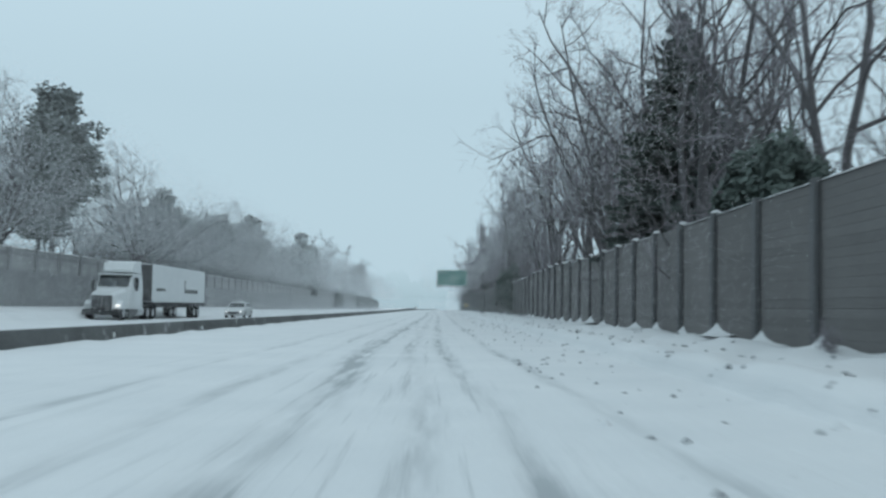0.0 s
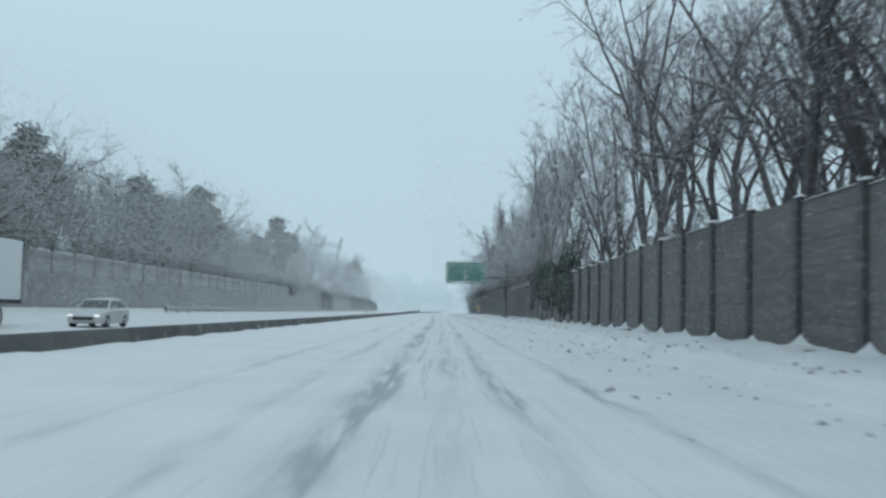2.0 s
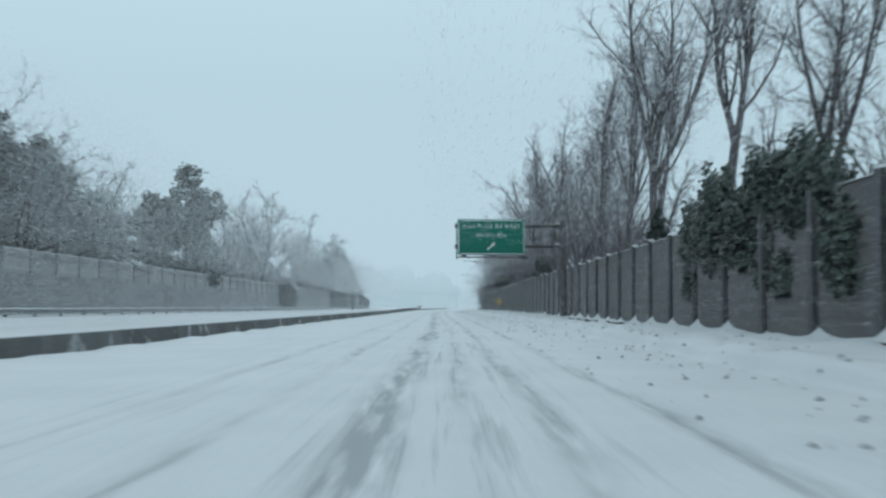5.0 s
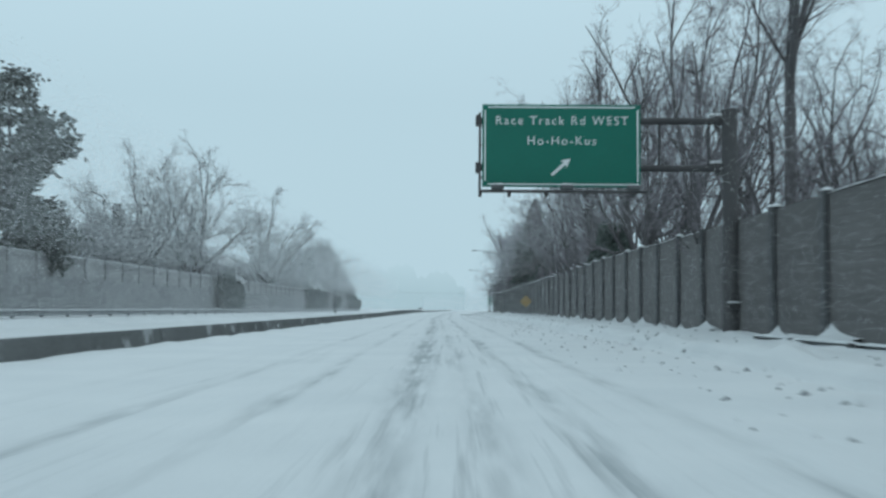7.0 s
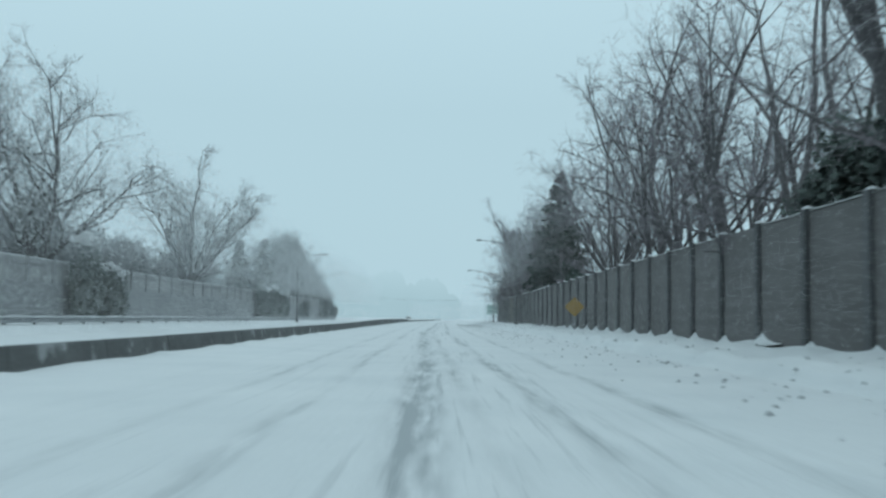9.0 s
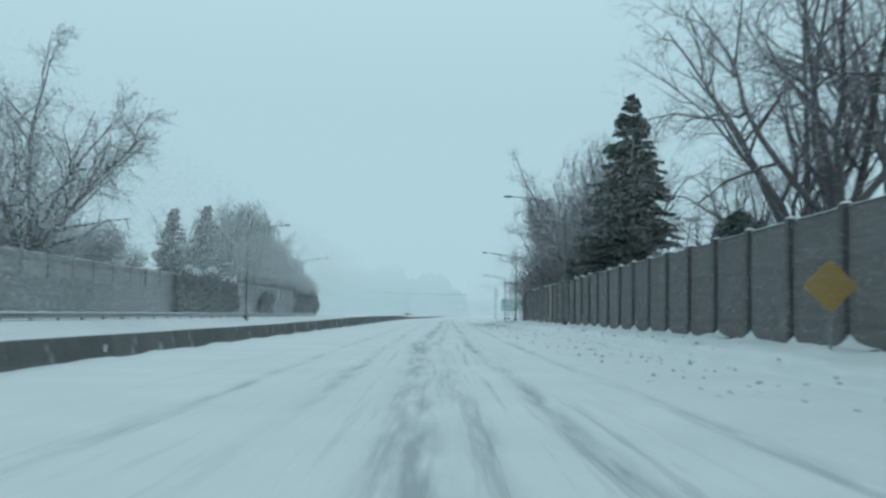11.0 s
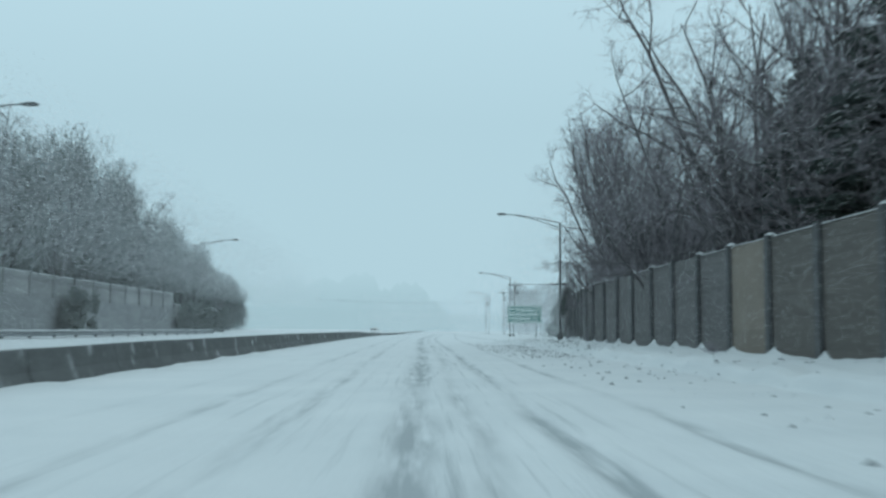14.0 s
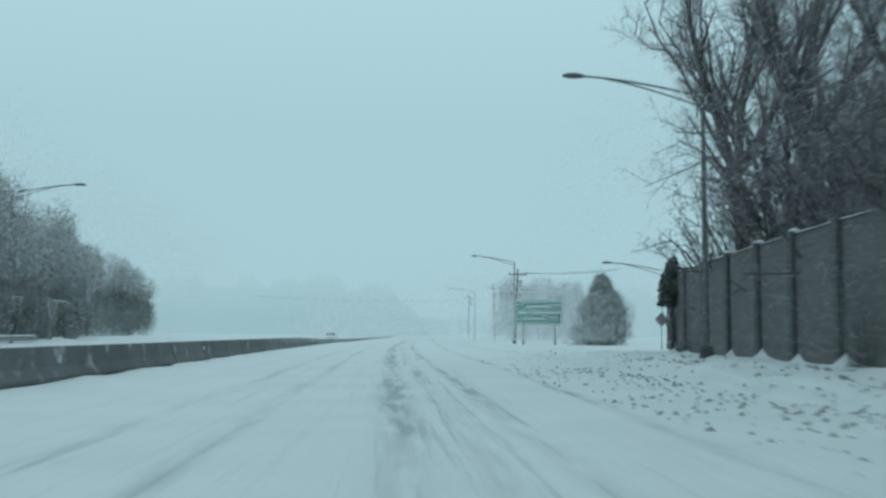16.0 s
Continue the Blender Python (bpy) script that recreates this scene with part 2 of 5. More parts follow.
def loft(bm, outlines):
    """Closed skins between equal outlines of points, capped at both ends."""
    rings = [[bm.verts.new(p) for p in o] for o in outlines]
    k = len(rings[0])
    for a, b in zip(rings, rings[1:]):
        for i in range(k):
            bm.faces.new((a[i], a[(i + 1) % k], b[(i + 1) % k], b[i]))
    bm.faces.new(list(reversed(rings[0])))
    bm.faces.new(rings[-1])
    bmesh.ops.recalc_face_normals(bm, faces=bm.faces)
    return bm


def sm(a, b, x):
    t = np.clip((x - a) / (b - a), 0, 1)
    return t * t * (3 - 2 * t)


# ---------------------------------------------------------------- ground
def bend(y):
    """How far the road has swung to the side by y."""
    y = np.asarray(y, float)
    a = np.clip(y - 400, 0, 70)
    return 0.00024 * a * a + 0.0336 * np.clip(y - 470, 0, None)


WALL_X, MEDIAN_X, LEFT_X = 8.3, -10.75, -26.6
WALL_END = 391.3


def wander(y, seed, amount, length):
    r = np.random.RandomState(seed)
    out = np.zeros_like(y, dtype=float)
    for k in range(5):
        out += amount * 0.6 ** k * np.sin(y * (2 * math.pi / length) * 1.7 ** k + r.uniform(0, 6.28))
    return out


def ground_z(x, y):
    """Height of the snow: road, shoulder bank, far carriageway and verge."""
    x, y = np.asarray(x, float), np.asarray(y, float)
    open_end = sm(WALL_END - 6, WALL_END + 25, y)
    edge = line(y, [(-30, 4.45), (60, 4.5), (180, 5.0), (300, 5.0), (400, 5.2)]) + wander(y, 3, 0.05, 11) + wander(y, 14, 0.03, 2.6)
    bank = 0.05 * sm(3.4, 4.5, x) + 0.30 * sm(edge, edge + 0.28, x) + 0.19 * sm(5.8, 8.0, x)
    ridge = 0.09 * np.exp(-((x - edge - 0.62) / np.where(x < edge + 0.62, 0.22, 0.5)) ** 2) * (1 + 0.5 * wander(y, 4, 0.6, 3.7)) + 0.05 * wander(y, 9, 1.0, 5.0) * np.exp(-((x - 7.0) / 0.8) ** 2)
    right = (bank + ridge) * (1 - 0.45 * open_end)
    berm = 0.07 * np.exp(-((x - bend(y) - MEDIAN_X - 0.35 - wander(y, 6, 0.06, 5)) / 0.45) ** 2) * (1 + 0.4 * wander(y, 7, 1, 7))
    r = np.random.RandomState(8)
    lumps = np.zeros_like(y)
    for k in range(14):
        a, w = r.uniform(0, math.pi), r.uniform(0.5, 2.2)
        lumps = lumps + (0.35 + w) * np.sin((x * math.cos(a) + y * math.sin(a)) * 2 * math.pi / w + r.uniform(0, 6.28))
    lumps = 0.0115 * lumps * sm(4.4, 5.6, x) * sm(9.5, 8.2, x)
    left = 0.10 * sm(-16, -22.3, x) + 0.52 * sm(-22.3, -23.5, x) + 0.25 * sm(-23.6, -26.0, x)
    return right + lumps + left + berm * sm(520, 480, y)


def line(y, pts):
    return np.interp(y, [p[0] for p in pts], [p[1] for p in pts])


RUTS = [  # line of x against y, half width, depth, slush
    ([(-20, -1.4), (12, -1.5), (30, -2.0), (80, -1.9), (160, -1.75), (230, -2.4), (280, -3.2), (300, -2.9), (355, -2.35), (480, -2.2)], 0.27, 0.045, 1.4),
    ([(-20, 0.9), (12, 0.8), (30, 0.1), (80, 0.0), (160, 0.15), (230, -0.6), (280, -1.2), (300, -1.0), (355, -0.7), (480, -0.4)], 0.17, 0.035, 0.95),
    ([(-20, 2.3), (12, 2.2), (30, 1.7), (80, 1.5), (160, 1.5), (280, 0.7), (355, 1.2), (385, 1.8), (480, 2.6)], 0.16, 0.025, 0.85),
    ([(-20, -0.1), (12, -0.1), (30, -0.8), (160, -0.8), (280, -2.4), (355, -1.5), (480, -1.4)], 0.18, 0.015, 0.55),
]
RUTS += [  # the fainter tracks of the next lane
    ([(-20, -2.9), (80, -3.3), (160, -3.5), (280, -4.4), (355, -4.5), (480, -4.2)], 0.16, 0.02, 0.62),
    ([(-20, -4.6), (80, -4.9), (160, -5.0), (280, -5.9), (355, -6.0), (480, -5.8)], 0.14, 0.02, 0.6),
    ([(-20, -7.2), (160, -7.0), (355, -7.6), (480, -7.4)], 0.12, 0.015, 0.22),
]


def build_ground():
    xs = np.unique(np.round(np.concatenate([
        [-2600, -900, -300, -120, -70, -48, -38], np.arange(-34, -12, 0.6), np.arange(-12, -9, 0.12), np.arange(-9, -7, 0.25), np.arange(-7, 4, 0.09),
        np.arange(4, 6.4, 0.09), np.arange(6.4, 9, 0.17), np.arange(9, 14, 0.8), [16, 20, 28, 40, 60, 120, 300, 900, 2600]]), 4))
    ys = np.unique(np.round(np.concatenate([[-2600, -600, -150, -60], np.arange(-30, 480, 1.08), np.arange(480, 560, 4), [600, 680, 900, 1500, 3000, 4800]]), 4))
    X, Y = np.meshgrid(xs, ys)
    Z = ground_z(X, Y)
    S = np.zeros_like(Z)
    for k, (pts, w, deep, wet) in enumerate(RUTS):
        c = line(Y, pts) + wander(Y, 20 + k, 0.04, 23) + bend(Y)
        broken = np.clip(0.8 + wander(Y, 40 + k, 0.45, 31), 0.4, 1.25)
        d = (X - c) / w
        S += wet * broken * np.exp(-d ** 2)
        Z -= deep * broken * np.exp(-d ** 2)
        Z += 0.4 * deep * np.exp(-((np.abs(d) - 1.9) / 0.6) ** 2)
    lane = np.exp(-((X - line(Y, RUTS[0][0]) - 0.9 - bend(Y)) / 1.7) ** 4) + 0.45 * np.exp(-((X + 5.0) / 1.4) ** 4)
    me_lane = np.clip(lane, 0, 1)
    r = np.random.RandomState(5)
    inner = (X > -12) & (X < 9) & (Y > -30) & (Y < 480)
    Z += inner * r.normal(0, 0.006, Z.shape)
    nx, ny = len(xs), len(ys)
    me = bpy.data.meshes.new("ground")
    me.vertices.add(nx * ny)
    me.vertices.foreach_set("co", np.stack([X, Y, Z], -1).astype(np.float32).ravel())
    i = (np.arange(ny - 1)[:, None] * nx + np.arange(nx - 1)[None]).ravel()
    quads = np.stack([i, i + 1, i + 1 + nx, i + nx], -1).astype(np.int32)
    me.loops.add(quads.size)
    me.loops.foreach_set("vertex_index", quads.ravel())
    me.polygons.add(len(quads))
    me.polygons.foreach_set("loop_start", np.arange(0, quads.size, 4, dtype=np.int32))
    me.polygons.foreach_set("use_smooth", np.ones(len(quads), bool))
    me.attributes.new("slush", "FLOAT", "POINT").data.foreach_set("value", np.clip(S, 0, 1.3).astype(np.float32).ravel())
    me.attributes.new("lane", "FLOAT", "POINT").data.foreach_set("value", me_lane.astype(np.float32).ravel())
    me.update()
    me.validate()
    me.materials.append(M_GROUND)
    tagged(new("ground", me), "snow-covered highway and verges with wheel ruts of grey slush", "ground", kind="structure")


build_ground()

# ---------------------------------------------------------------- far distance
def build_far_treeline():
    """A dim glowing line of trees far beyond the road's end, the snowfall's haze painted into its colour."""
    r = np.random.RandomState(11)
    m = bpy.data.materials.new("distant_trees_painted_haze")
    m.use_nodes = True
    n, l = m.node_tree.nodes, m.node_tree.links
    n.clear()
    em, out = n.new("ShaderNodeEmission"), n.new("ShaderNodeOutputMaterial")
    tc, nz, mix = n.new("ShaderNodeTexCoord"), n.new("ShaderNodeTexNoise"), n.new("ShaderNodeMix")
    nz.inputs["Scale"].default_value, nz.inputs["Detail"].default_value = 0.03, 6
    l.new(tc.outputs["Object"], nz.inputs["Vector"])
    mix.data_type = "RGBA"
    # tree colours already washed towards the sky: haze painted into the glow
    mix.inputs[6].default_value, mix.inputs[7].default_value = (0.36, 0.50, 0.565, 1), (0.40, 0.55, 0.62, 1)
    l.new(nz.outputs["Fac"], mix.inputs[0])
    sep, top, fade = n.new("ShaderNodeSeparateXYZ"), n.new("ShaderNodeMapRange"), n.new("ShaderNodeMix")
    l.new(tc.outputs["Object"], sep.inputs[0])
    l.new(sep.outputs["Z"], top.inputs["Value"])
    # painted haze grows with height until the crowns near the sky colour
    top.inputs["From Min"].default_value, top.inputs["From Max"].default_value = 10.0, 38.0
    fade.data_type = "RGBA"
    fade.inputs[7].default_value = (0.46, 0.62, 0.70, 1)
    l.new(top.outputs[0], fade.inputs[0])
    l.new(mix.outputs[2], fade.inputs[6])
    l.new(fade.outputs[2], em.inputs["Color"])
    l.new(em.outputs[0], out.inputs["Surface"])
    x = np.arange(-700, 520, 1.2)
    base = np.full(len(x), 5.0)
    for _ in range(260):
        c, w, h = r.uniform(-700, 500), r.uniform(7, 18), r.uniform(9, 16)
        h *= 1 - 0.75 * float(sm(-5, 22, c)) + 0.75 * float(sm(55, 70, c)) - 0.35 * float(sm(110, 160, c))
        base = np.maximum(base * 1.0, h * np.sqrt(np.clip(1 - ((x - c) / w) ** 2, 0, 1)))
    base += r.uniform(-0.12, 0.12, len(x)) + 0.3 * wander(x, 13, 1.0, 6)
    base = np.where((x > 15) & (x < 62), np.minimum(base, 4.5), base)
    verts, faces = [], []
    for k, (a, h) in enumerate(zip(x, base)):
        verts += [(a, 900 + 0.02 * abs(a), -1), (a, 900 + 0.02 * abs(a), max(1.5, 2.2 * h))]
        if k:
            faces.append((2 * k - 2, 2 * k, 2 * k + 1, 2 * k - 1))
    tagged(new("backdrop", mesh_from("backdrop", verts, faces, m)), "pale glowing line of distant trees with snowfall haze painted in", "backdrop", kind="structure")


build_far_treeline()


# ---------------------------------------------------------------- median barrier
def barrier_top(y):
    return line(y, [(-20, 0.50), (100, 0.50), (220, 0.57), (290, 0.63), (310, 0.70), (335, 0.83), (370, 0.90), (440, 0.86), (480, 0.52), (560, 0.45)])


def build_median():
    wall = thing("median_barrier", "long grey concrete highway barrier half buried in snow", "barrier", kind="structure")
    half = [(0.30, 0.0), (0.30, 0.08), (0.17, 0.33), (0.085, 0.79), (0.065, 0.81)]
    outline = half + [(-a, b) for a, b in reversed(half)]
    length = 6.1
    bm = bmesh.new()
    loft(bm, [[(a, y, b) for a, b in outline] for y in (0.012, 0.03, length - 0.03, length - 0.012)])
    me = bpy.data.meshes.new("barrier_section")
    bm.to_mesh(me)
    bm.free()
    me.materials.append(M_CONC)
    r = random.Random(3)
    for k in range(125):
        y = -18 + k * length
        ob = piece("barrier_section", me, wall, MEDIAN_X + float(bend(y)) + r.uniform(-0.015, 0.015), y, float(barrier_top(y + 3)) - 0.81)
        ob.rotation_euler = (math.atan2(float(barrier_top(y + 6) - barrier_top(y)), length), 0, -math.atan2(float(bend(y + length) - bend(y)), length))
    cap = bmesh.new()
    box(cap, -0.07, 0.07, 0.05, length - 0.05, 0, 0.025, 0.012)
    cm = bpy.data.meshes.new("snow_cap")
    cap.to_mesh(cm)
    cap.free()
    cm.materials.append(M_SNOW)
    for k in range(86):
        y = -18 + k * length
        if r.random() < 0.75:
            piece("snow_cap", cm, wall, MEDIAN_X + float(bend(y)), y, float(barrier_top(y + 3)) - 0.005)
    refl = bpy.data.meshes.new("reflector")
    bm = boxed(-0.02, 0.02, -0.05, 0.05, 0, 0.17)
    bm.to_mesh(refl)
    bm.free()
    refl.materials.append(M_WHITE)
    for y in (33.5, 46, 96, 171, 206, 262, 318, 352, 371, 391):
        piece("reflector", refl, wall, MEDIAN_X + 0.17, y, float(barrier_top(y)) - 0.40, "small pale reflector plate")


build_median()

# ---------------------------------------------------------------- noise walls
POSTS = [float(np.interp(k, [-8, 0, 12, 44, 45, 65, 66, 77, 78, 81, 82, 83, 84, 85, 86, 87, 88],
                         [-2.7, 30.67, 80.7, 213.0, 217.2, 301.9, 306.2, 350.0, 354.24, 366.0, 369.6, 373.0, 376.5, 380.4, 384.3, 388.2, WALL_END])) for k in range(-8, 89)]


def wall_x(y):
    """The wall swings away from the road towards its end."""
    return float(np.interp(y, [-10, 365, 370, 374, 378, 382, 386, WALL_END], [WALL_X, WALL_X, 8.52, 8.82, 9.2, 9.58, 9.95, 10.52]))


def wall_top(y):
    return float(line(y, [(-10, 4.2), (60, 4.2), (72, 4.42), (90, 4.4), (97, 4.22), (190, 4.25), (212, 4.38), (240, 4.3), (300, 4.25), (345, 4.18), (372, 4.1), (392, 4.08)]))


def plank_stack(length, height, board, depth, seed, z0=0.0):
    """Boards laid one on the other along y, each a little out of line, with open joints."""
    r = random.Random(seed)
    verts, faces = [], []
    z = z0
    while z < height - 0.02:
        h = min(board, height - z)
        dx, g = r.uniform(-0.004, 0.004), 0.0025
        b = len(verts)
        for yy in (0.0, length):
            verts += [(dx, yy, z + g), (dx + depth, yy, z + g), (dx + depth, yy, z + h - g), (dx, yy, z + h - g),
                      (dx + 0.012, yy, z + h), (dx + 0.012, yy, z)]
        faces += [(b + 0, b + 3, b + 9, b + 6), (b + 1, b + 7, b + 8, b + 2), (b + 3, b + 2, b + 8, b + 9), (b + 0, b + 6, b + 7, b + 1),
                  (b + 0, b + 1, b + 2, b + 3), (b + 6, b + 9, b + 8, b + 7)]
        z += h
    b = len(verts)
    x0, x1 = depth * 0.35, depth * 0.8
    for yy in (0.0, length):
        verts += [(x0, yy, z0), (x1, yy, z0), (x1, yy, height), (x0, yy, height)]
    faces += [(b, b + 3, b + 7, b + 4), (b + 1, b + 5, b + 6, b + 2), (b + 3, b + 2, b + 6, b + 7), (b, b + 1, b + 2, b + 3), (b + 4, b + 7, b + 6, b + 5)]
    return verts, faces


def mound(length, width, height, seed, n=9):
    """A small uneven roll of snow along y."""
    r = random.Random(seed)
    verts, faces = [], []
    for i in range(n):
        y = length * i / (n - 1)
        k = (0.55 + 0.45 * r.random()) * (0.3 if i in (0, n - 1) else 1)
        for j in range(6):
            a = math.pi * j / 5
            verts.append((math.cos(a) * width * (0.7 + 0.3 * k), y, math.sin(a) * height * k))
        if i:
            p = (i - 1) * 6
            for j in range(5):
                faces.append((p + j, p + j + 1, p + j + 7, p + j + 6))
    return verts, faces


def drift(seed, width=0.55, n=13, m=6):
    """Snow blown against a post: a sharp peak that tails off along the wall."""
    r = random.Random(seed)
    high, tail = r.uniform(0.24, 0.42), r.uniform(0.3, 0.6)
    verts, faces = [], []
    for i in range(n):
        y = -2.0 + 2.18 * (i / (n - 1)) ** 0.6
        h = high * (math.exp((y - 0.02) / tail) if y < 0.02 else max(0.0, 1 - (y - 0.02) / 0.14)) + 0.02 * r.random()
        for j in range(m):
            k = j / (m - 1)
            verts.append((-width * k, y, h * (1 - k) ** 1.8 - 0.05 * k))
        if i:
            p = (i - 1) * m
            faces += [(p + j, p + j + 1, p + j + 1 + m, p + j + m) for j in range(m - 1)]
    return verts, faces


def build_right_wall():
    wall = thing("wall_right", "tall weathered timber noise wall with dark steel posts", "noise wall", kind="structure")
    bm = bmesh.new()
    box(bm, -0.10, 0.02, -0.15, 0.15, -0.6, 4.1)
    box(bm, 0.02, 0.16, -0.05, 0.05, -0.6, 4.1)
    box(bm, 0.16, 0.24, -0.15, 0.15, -0.6, 4.1)
    post_me = bpy.data.meshes.new("post")
    bm.to_mesh(post_me)
    bm.free()
    post_me.materials.append(M_POST)
    cap_me = [mesh_from("snow_cap", *mound(4.0, 0.10, 0.05, s), M_SNOW) for s in range(4)]
    knob_me = mesh_from("snow_knob", *mound(0.36, 0.15, 0.10, 8, 5), M_SNOW)
    drift_me = [mesh_from("snow_drift", *drift(20 + s), M_SNOW) for s in range(7)]
    panels = {}
    r = random.Random(9)
    for k, y in enumerate(POSTS):
        top, wx = wall_top(y), wall_x(y)
        p = piece("post", post_me, wall, wx, y, top + 0.06 - 4.1)
        if r.random() < 0.7:
            piece("snow_knob", knob_me, wall, wx + 0.06, y - 0.18, top + 0.06)
        piece("snow_drift", drift_me[k * 3 % 7], wall, wx + 0.06, y - 0.17, float(ground_z(wx - 0.2, y)) - 0.02)
        if k + 1 == len(POSTS):
            break
        step = wall_x(POSTS[k + 1]) - wx
        length = math.hypot(POSTS[k + 1] - y, step) - 0.05
        turn = -math.atan2(step, POSTS[k + 1] - y)
        key = round(length, 2)
        mid = wall_top(y + 2)
        if 333 < y < 337:
            v, f = plank_stack(length, 3.9, 1.0, 0.07, k)
            piece("panel", mesh_from("panel", v, f, M_PLY), wall, wx + 0.03, y + 0.025, mid - 3.9, "bare tan timber panel", turn)
        elif 318 < y < 333 or 337 < y < 356 or 60 < y < 78:
            for j in range(19):
                kind = (key, j % 3, 322 < y < 333)
                if kind not in panels:
                    v, f = plank_stack(length, 0.2155, 0.2155, 0.07, 50 + j)
                    panels[kind] = mesh_from("plank", v, f, M_WALL_B if kind[2] else M_WALL)
                piece("plank", panels[kind], wall, wx + 0.05 + r.uniform(-0.008, 0.008), y + 0.025, mid - 0.215 * (j + 1), "", turn)
        else:
            if key not in panels:
                v, f = plank_stack(length, 4.1, 0.215, 0.07, k)
                panels[key] = mesh_from("panel", v, f, M_WALL)
            piece("panel", panels[key], wall, wx + 0.05, y + 0.025, mid - 4.1, "", turn)
        if r.random() < 0.85:
            piece("snow_cap", cap_me[k % 4], wall, wx + 0.08, y + 0.08, mid - 0.01, "", turn)


build_right_wall()


def build_left_wall():
    wall = thing("wall_left", "long noise wall, dark below and pale boards between posts above", "noise wall", kind="structure")
    bm = boxed(-0.14, 0.14, -0.14, 0.14, -3.9, 0.08, 0.02)
    post_me = bpy.data.meshes.new("post")
    bm.to_mesh(post_me)
    bm.free()
    post_me.materials.append(M_WALL_D)
    step = 4.15
    v, f = plank_stack(step, 1.45, 0.24, 0.06, 3)
    upper = mesh_from("upper_panel", v, f, M_WALL_L)
    v, f = plank_stack(step, 2.6, 0.65, 0.12, 4)
    lower = mesh_from("lower_panel", v, f, M_WALL_D)
    cap = mesh_from("snow_cap", *mound(step, 0.14, 0.09, 2), M_SNOW)
    for k in range(110):
        y = -20 + k * step
        if y > 424:
            break
        top = 4.55 if y < 400 else 3.5
        piece("post", post_me, wall, LEFT_X, y, top)
        piece("upper_panel", upper, wall, LEFT_X - 0.03, y, top - 1.45)
        piece("lower_panel", lower, wall, LEFT_X + 0.05, y, top - 1.45 - 2.6)
        piece("snow_cap", cap, wall, LEFT_X, y, top - 0.01)


build_left_wall()


def build_guardrail(name, x, y0, y1, top, label, step=3.81):
    rail = thing(name, label, "guardrail", kind="structure")
    prof = [(0.0, 0.0), (0.08, 0.04), (0.08, 0.10), (0.0, 0.155), (0.08, 0.21), (0.08, 0.27), (0.0, 0.31)]
    loop = [(a, b) for a, b in prof] + [(a - 0.012, b) for a, b in reversed(prof)]
    n = max(1, int((y1 - y0) / step))
    beam = bmesh.new()
    loft(beam, [[(a, yy, b) for a, b in loop] for yy in (0, step)])
    bme = bpy.data.meshes.new("beam")
    beam.to_mesh(bme)
    beam.free()
    bme.materials.append(M_STEEL)
    pbm = boxed(-0.17, -0.02, -0.07, 0.07, -0.85, 0.33)
    pme = bpy.data.meshes.new("rail_post")
    pbm.to_mesh(pme)
    pbm.free()
    pme.materials.append(M_POST)
    cap = mesh_from("snow_cap", *mound(step, 0.11, 0.08, 5), M_SNOW)
    for k in range(n):
        y = y0 + k * step
        piece("beam", bme, rail, x, y, top - 0.31)
        piece("rail_post", pme, rail, x, y + 0.2, top - 0.31)
        piece("snow_cap", cap, rail, x, y, top - 0.01)
    return rail


build_guardrail("guardrail_far", -23.6, 126, 409, 1.02, "snow-topped steel guardrail along the far road edge")
build_guardrail("guardrail_near", 7.25, 152, 181, 0.57, "steel guardrail nearly buried in the snow bank")
_end = bmesh.new()
tube(_end, [(0, 0, 0), (-0.25, 0.7, 0.05), (-0.3, 1.3, 0.0)], [0.16, 0.14, 0.1], 8)
_e = part("end_terminal", _end, M_STEEL, bpy.data.objects["guardrail_far"])
_e.location = (-23.55, 407.6, 0.86)


# ---------------------------------------------------------------- trees
class Skin:
    """Gathers tubes and blades for one mesh."""

    def __init__(self):
        self.v, self.f = [], []

    def tube(self, pts, radii, sides):
        b0 = len(self.v)
        for i, p in enumerate(pts):
            d = (pts[min(i + 1, len(pts) - 1)] - pts[max(i - 1, 0)])
            u = d.orthogonal().normalized()
            w = d.cross(u).normalized()
            for k in range(sides):
                a = 2 * math.pi * k / sides
                self.v.append(p + (u * math.cos(a) + w * math.sin(a)) * radii[i])
        for i in range(len(pts) - 1):
            for k in range(sides):
                a, b = b0 + i * sides + k, b0 + i * sides + (k + 1) % sides
                self.f.append((a, b, b + sides, a + sides))

    def blade(self, p, q, width, side):
        b = len(self.v)
        s = side * width * 0.5
        self.v += [p - s, p + s, q]
        self.f.append((b, b + 1, b + 2))

    def quad(self, p, u, w):
        b = len(self.v)
        self.v += [p - u - w, p + u - w, p + u + w, p - u + w]
        self.f.append((b, b + 1, b + 2, b + 3))

    def mesh(self, name, mat, smooth=True):
        me = bpy.data.meshes.new(name)
        me.from_pydata([tuple(a) for a in self.v], [], self.f)
        if smooth:
            me.polygons.foreach_set("use_smooth", np.ones(len(self.f), bool))
        me.materials.append(mat)
        me.update()
        return me


def grow(r, p, d, length, bend, lift, n):
    """A crooked line of n + 1 points."""
    pts, d = [p.copy()], d.normalized()
    for _ in range(n):
        d = (d + Vector((r.gauss(0, bend), r.gauss(0, bend), r.gauss(0, bend) + lift))).normalized()
        pts.append(pts[-1] + d * (length / n))
    return pts


def off(r, d, angle):
    u = d.orthogonal().normalized()
    u.rotate(Matrix.Rotation(r.uniform(0, 6.283), 3, d.normalized()))
    return (d.normalized() * math.cos(angle) + u * math.sin(angle)).normalized()


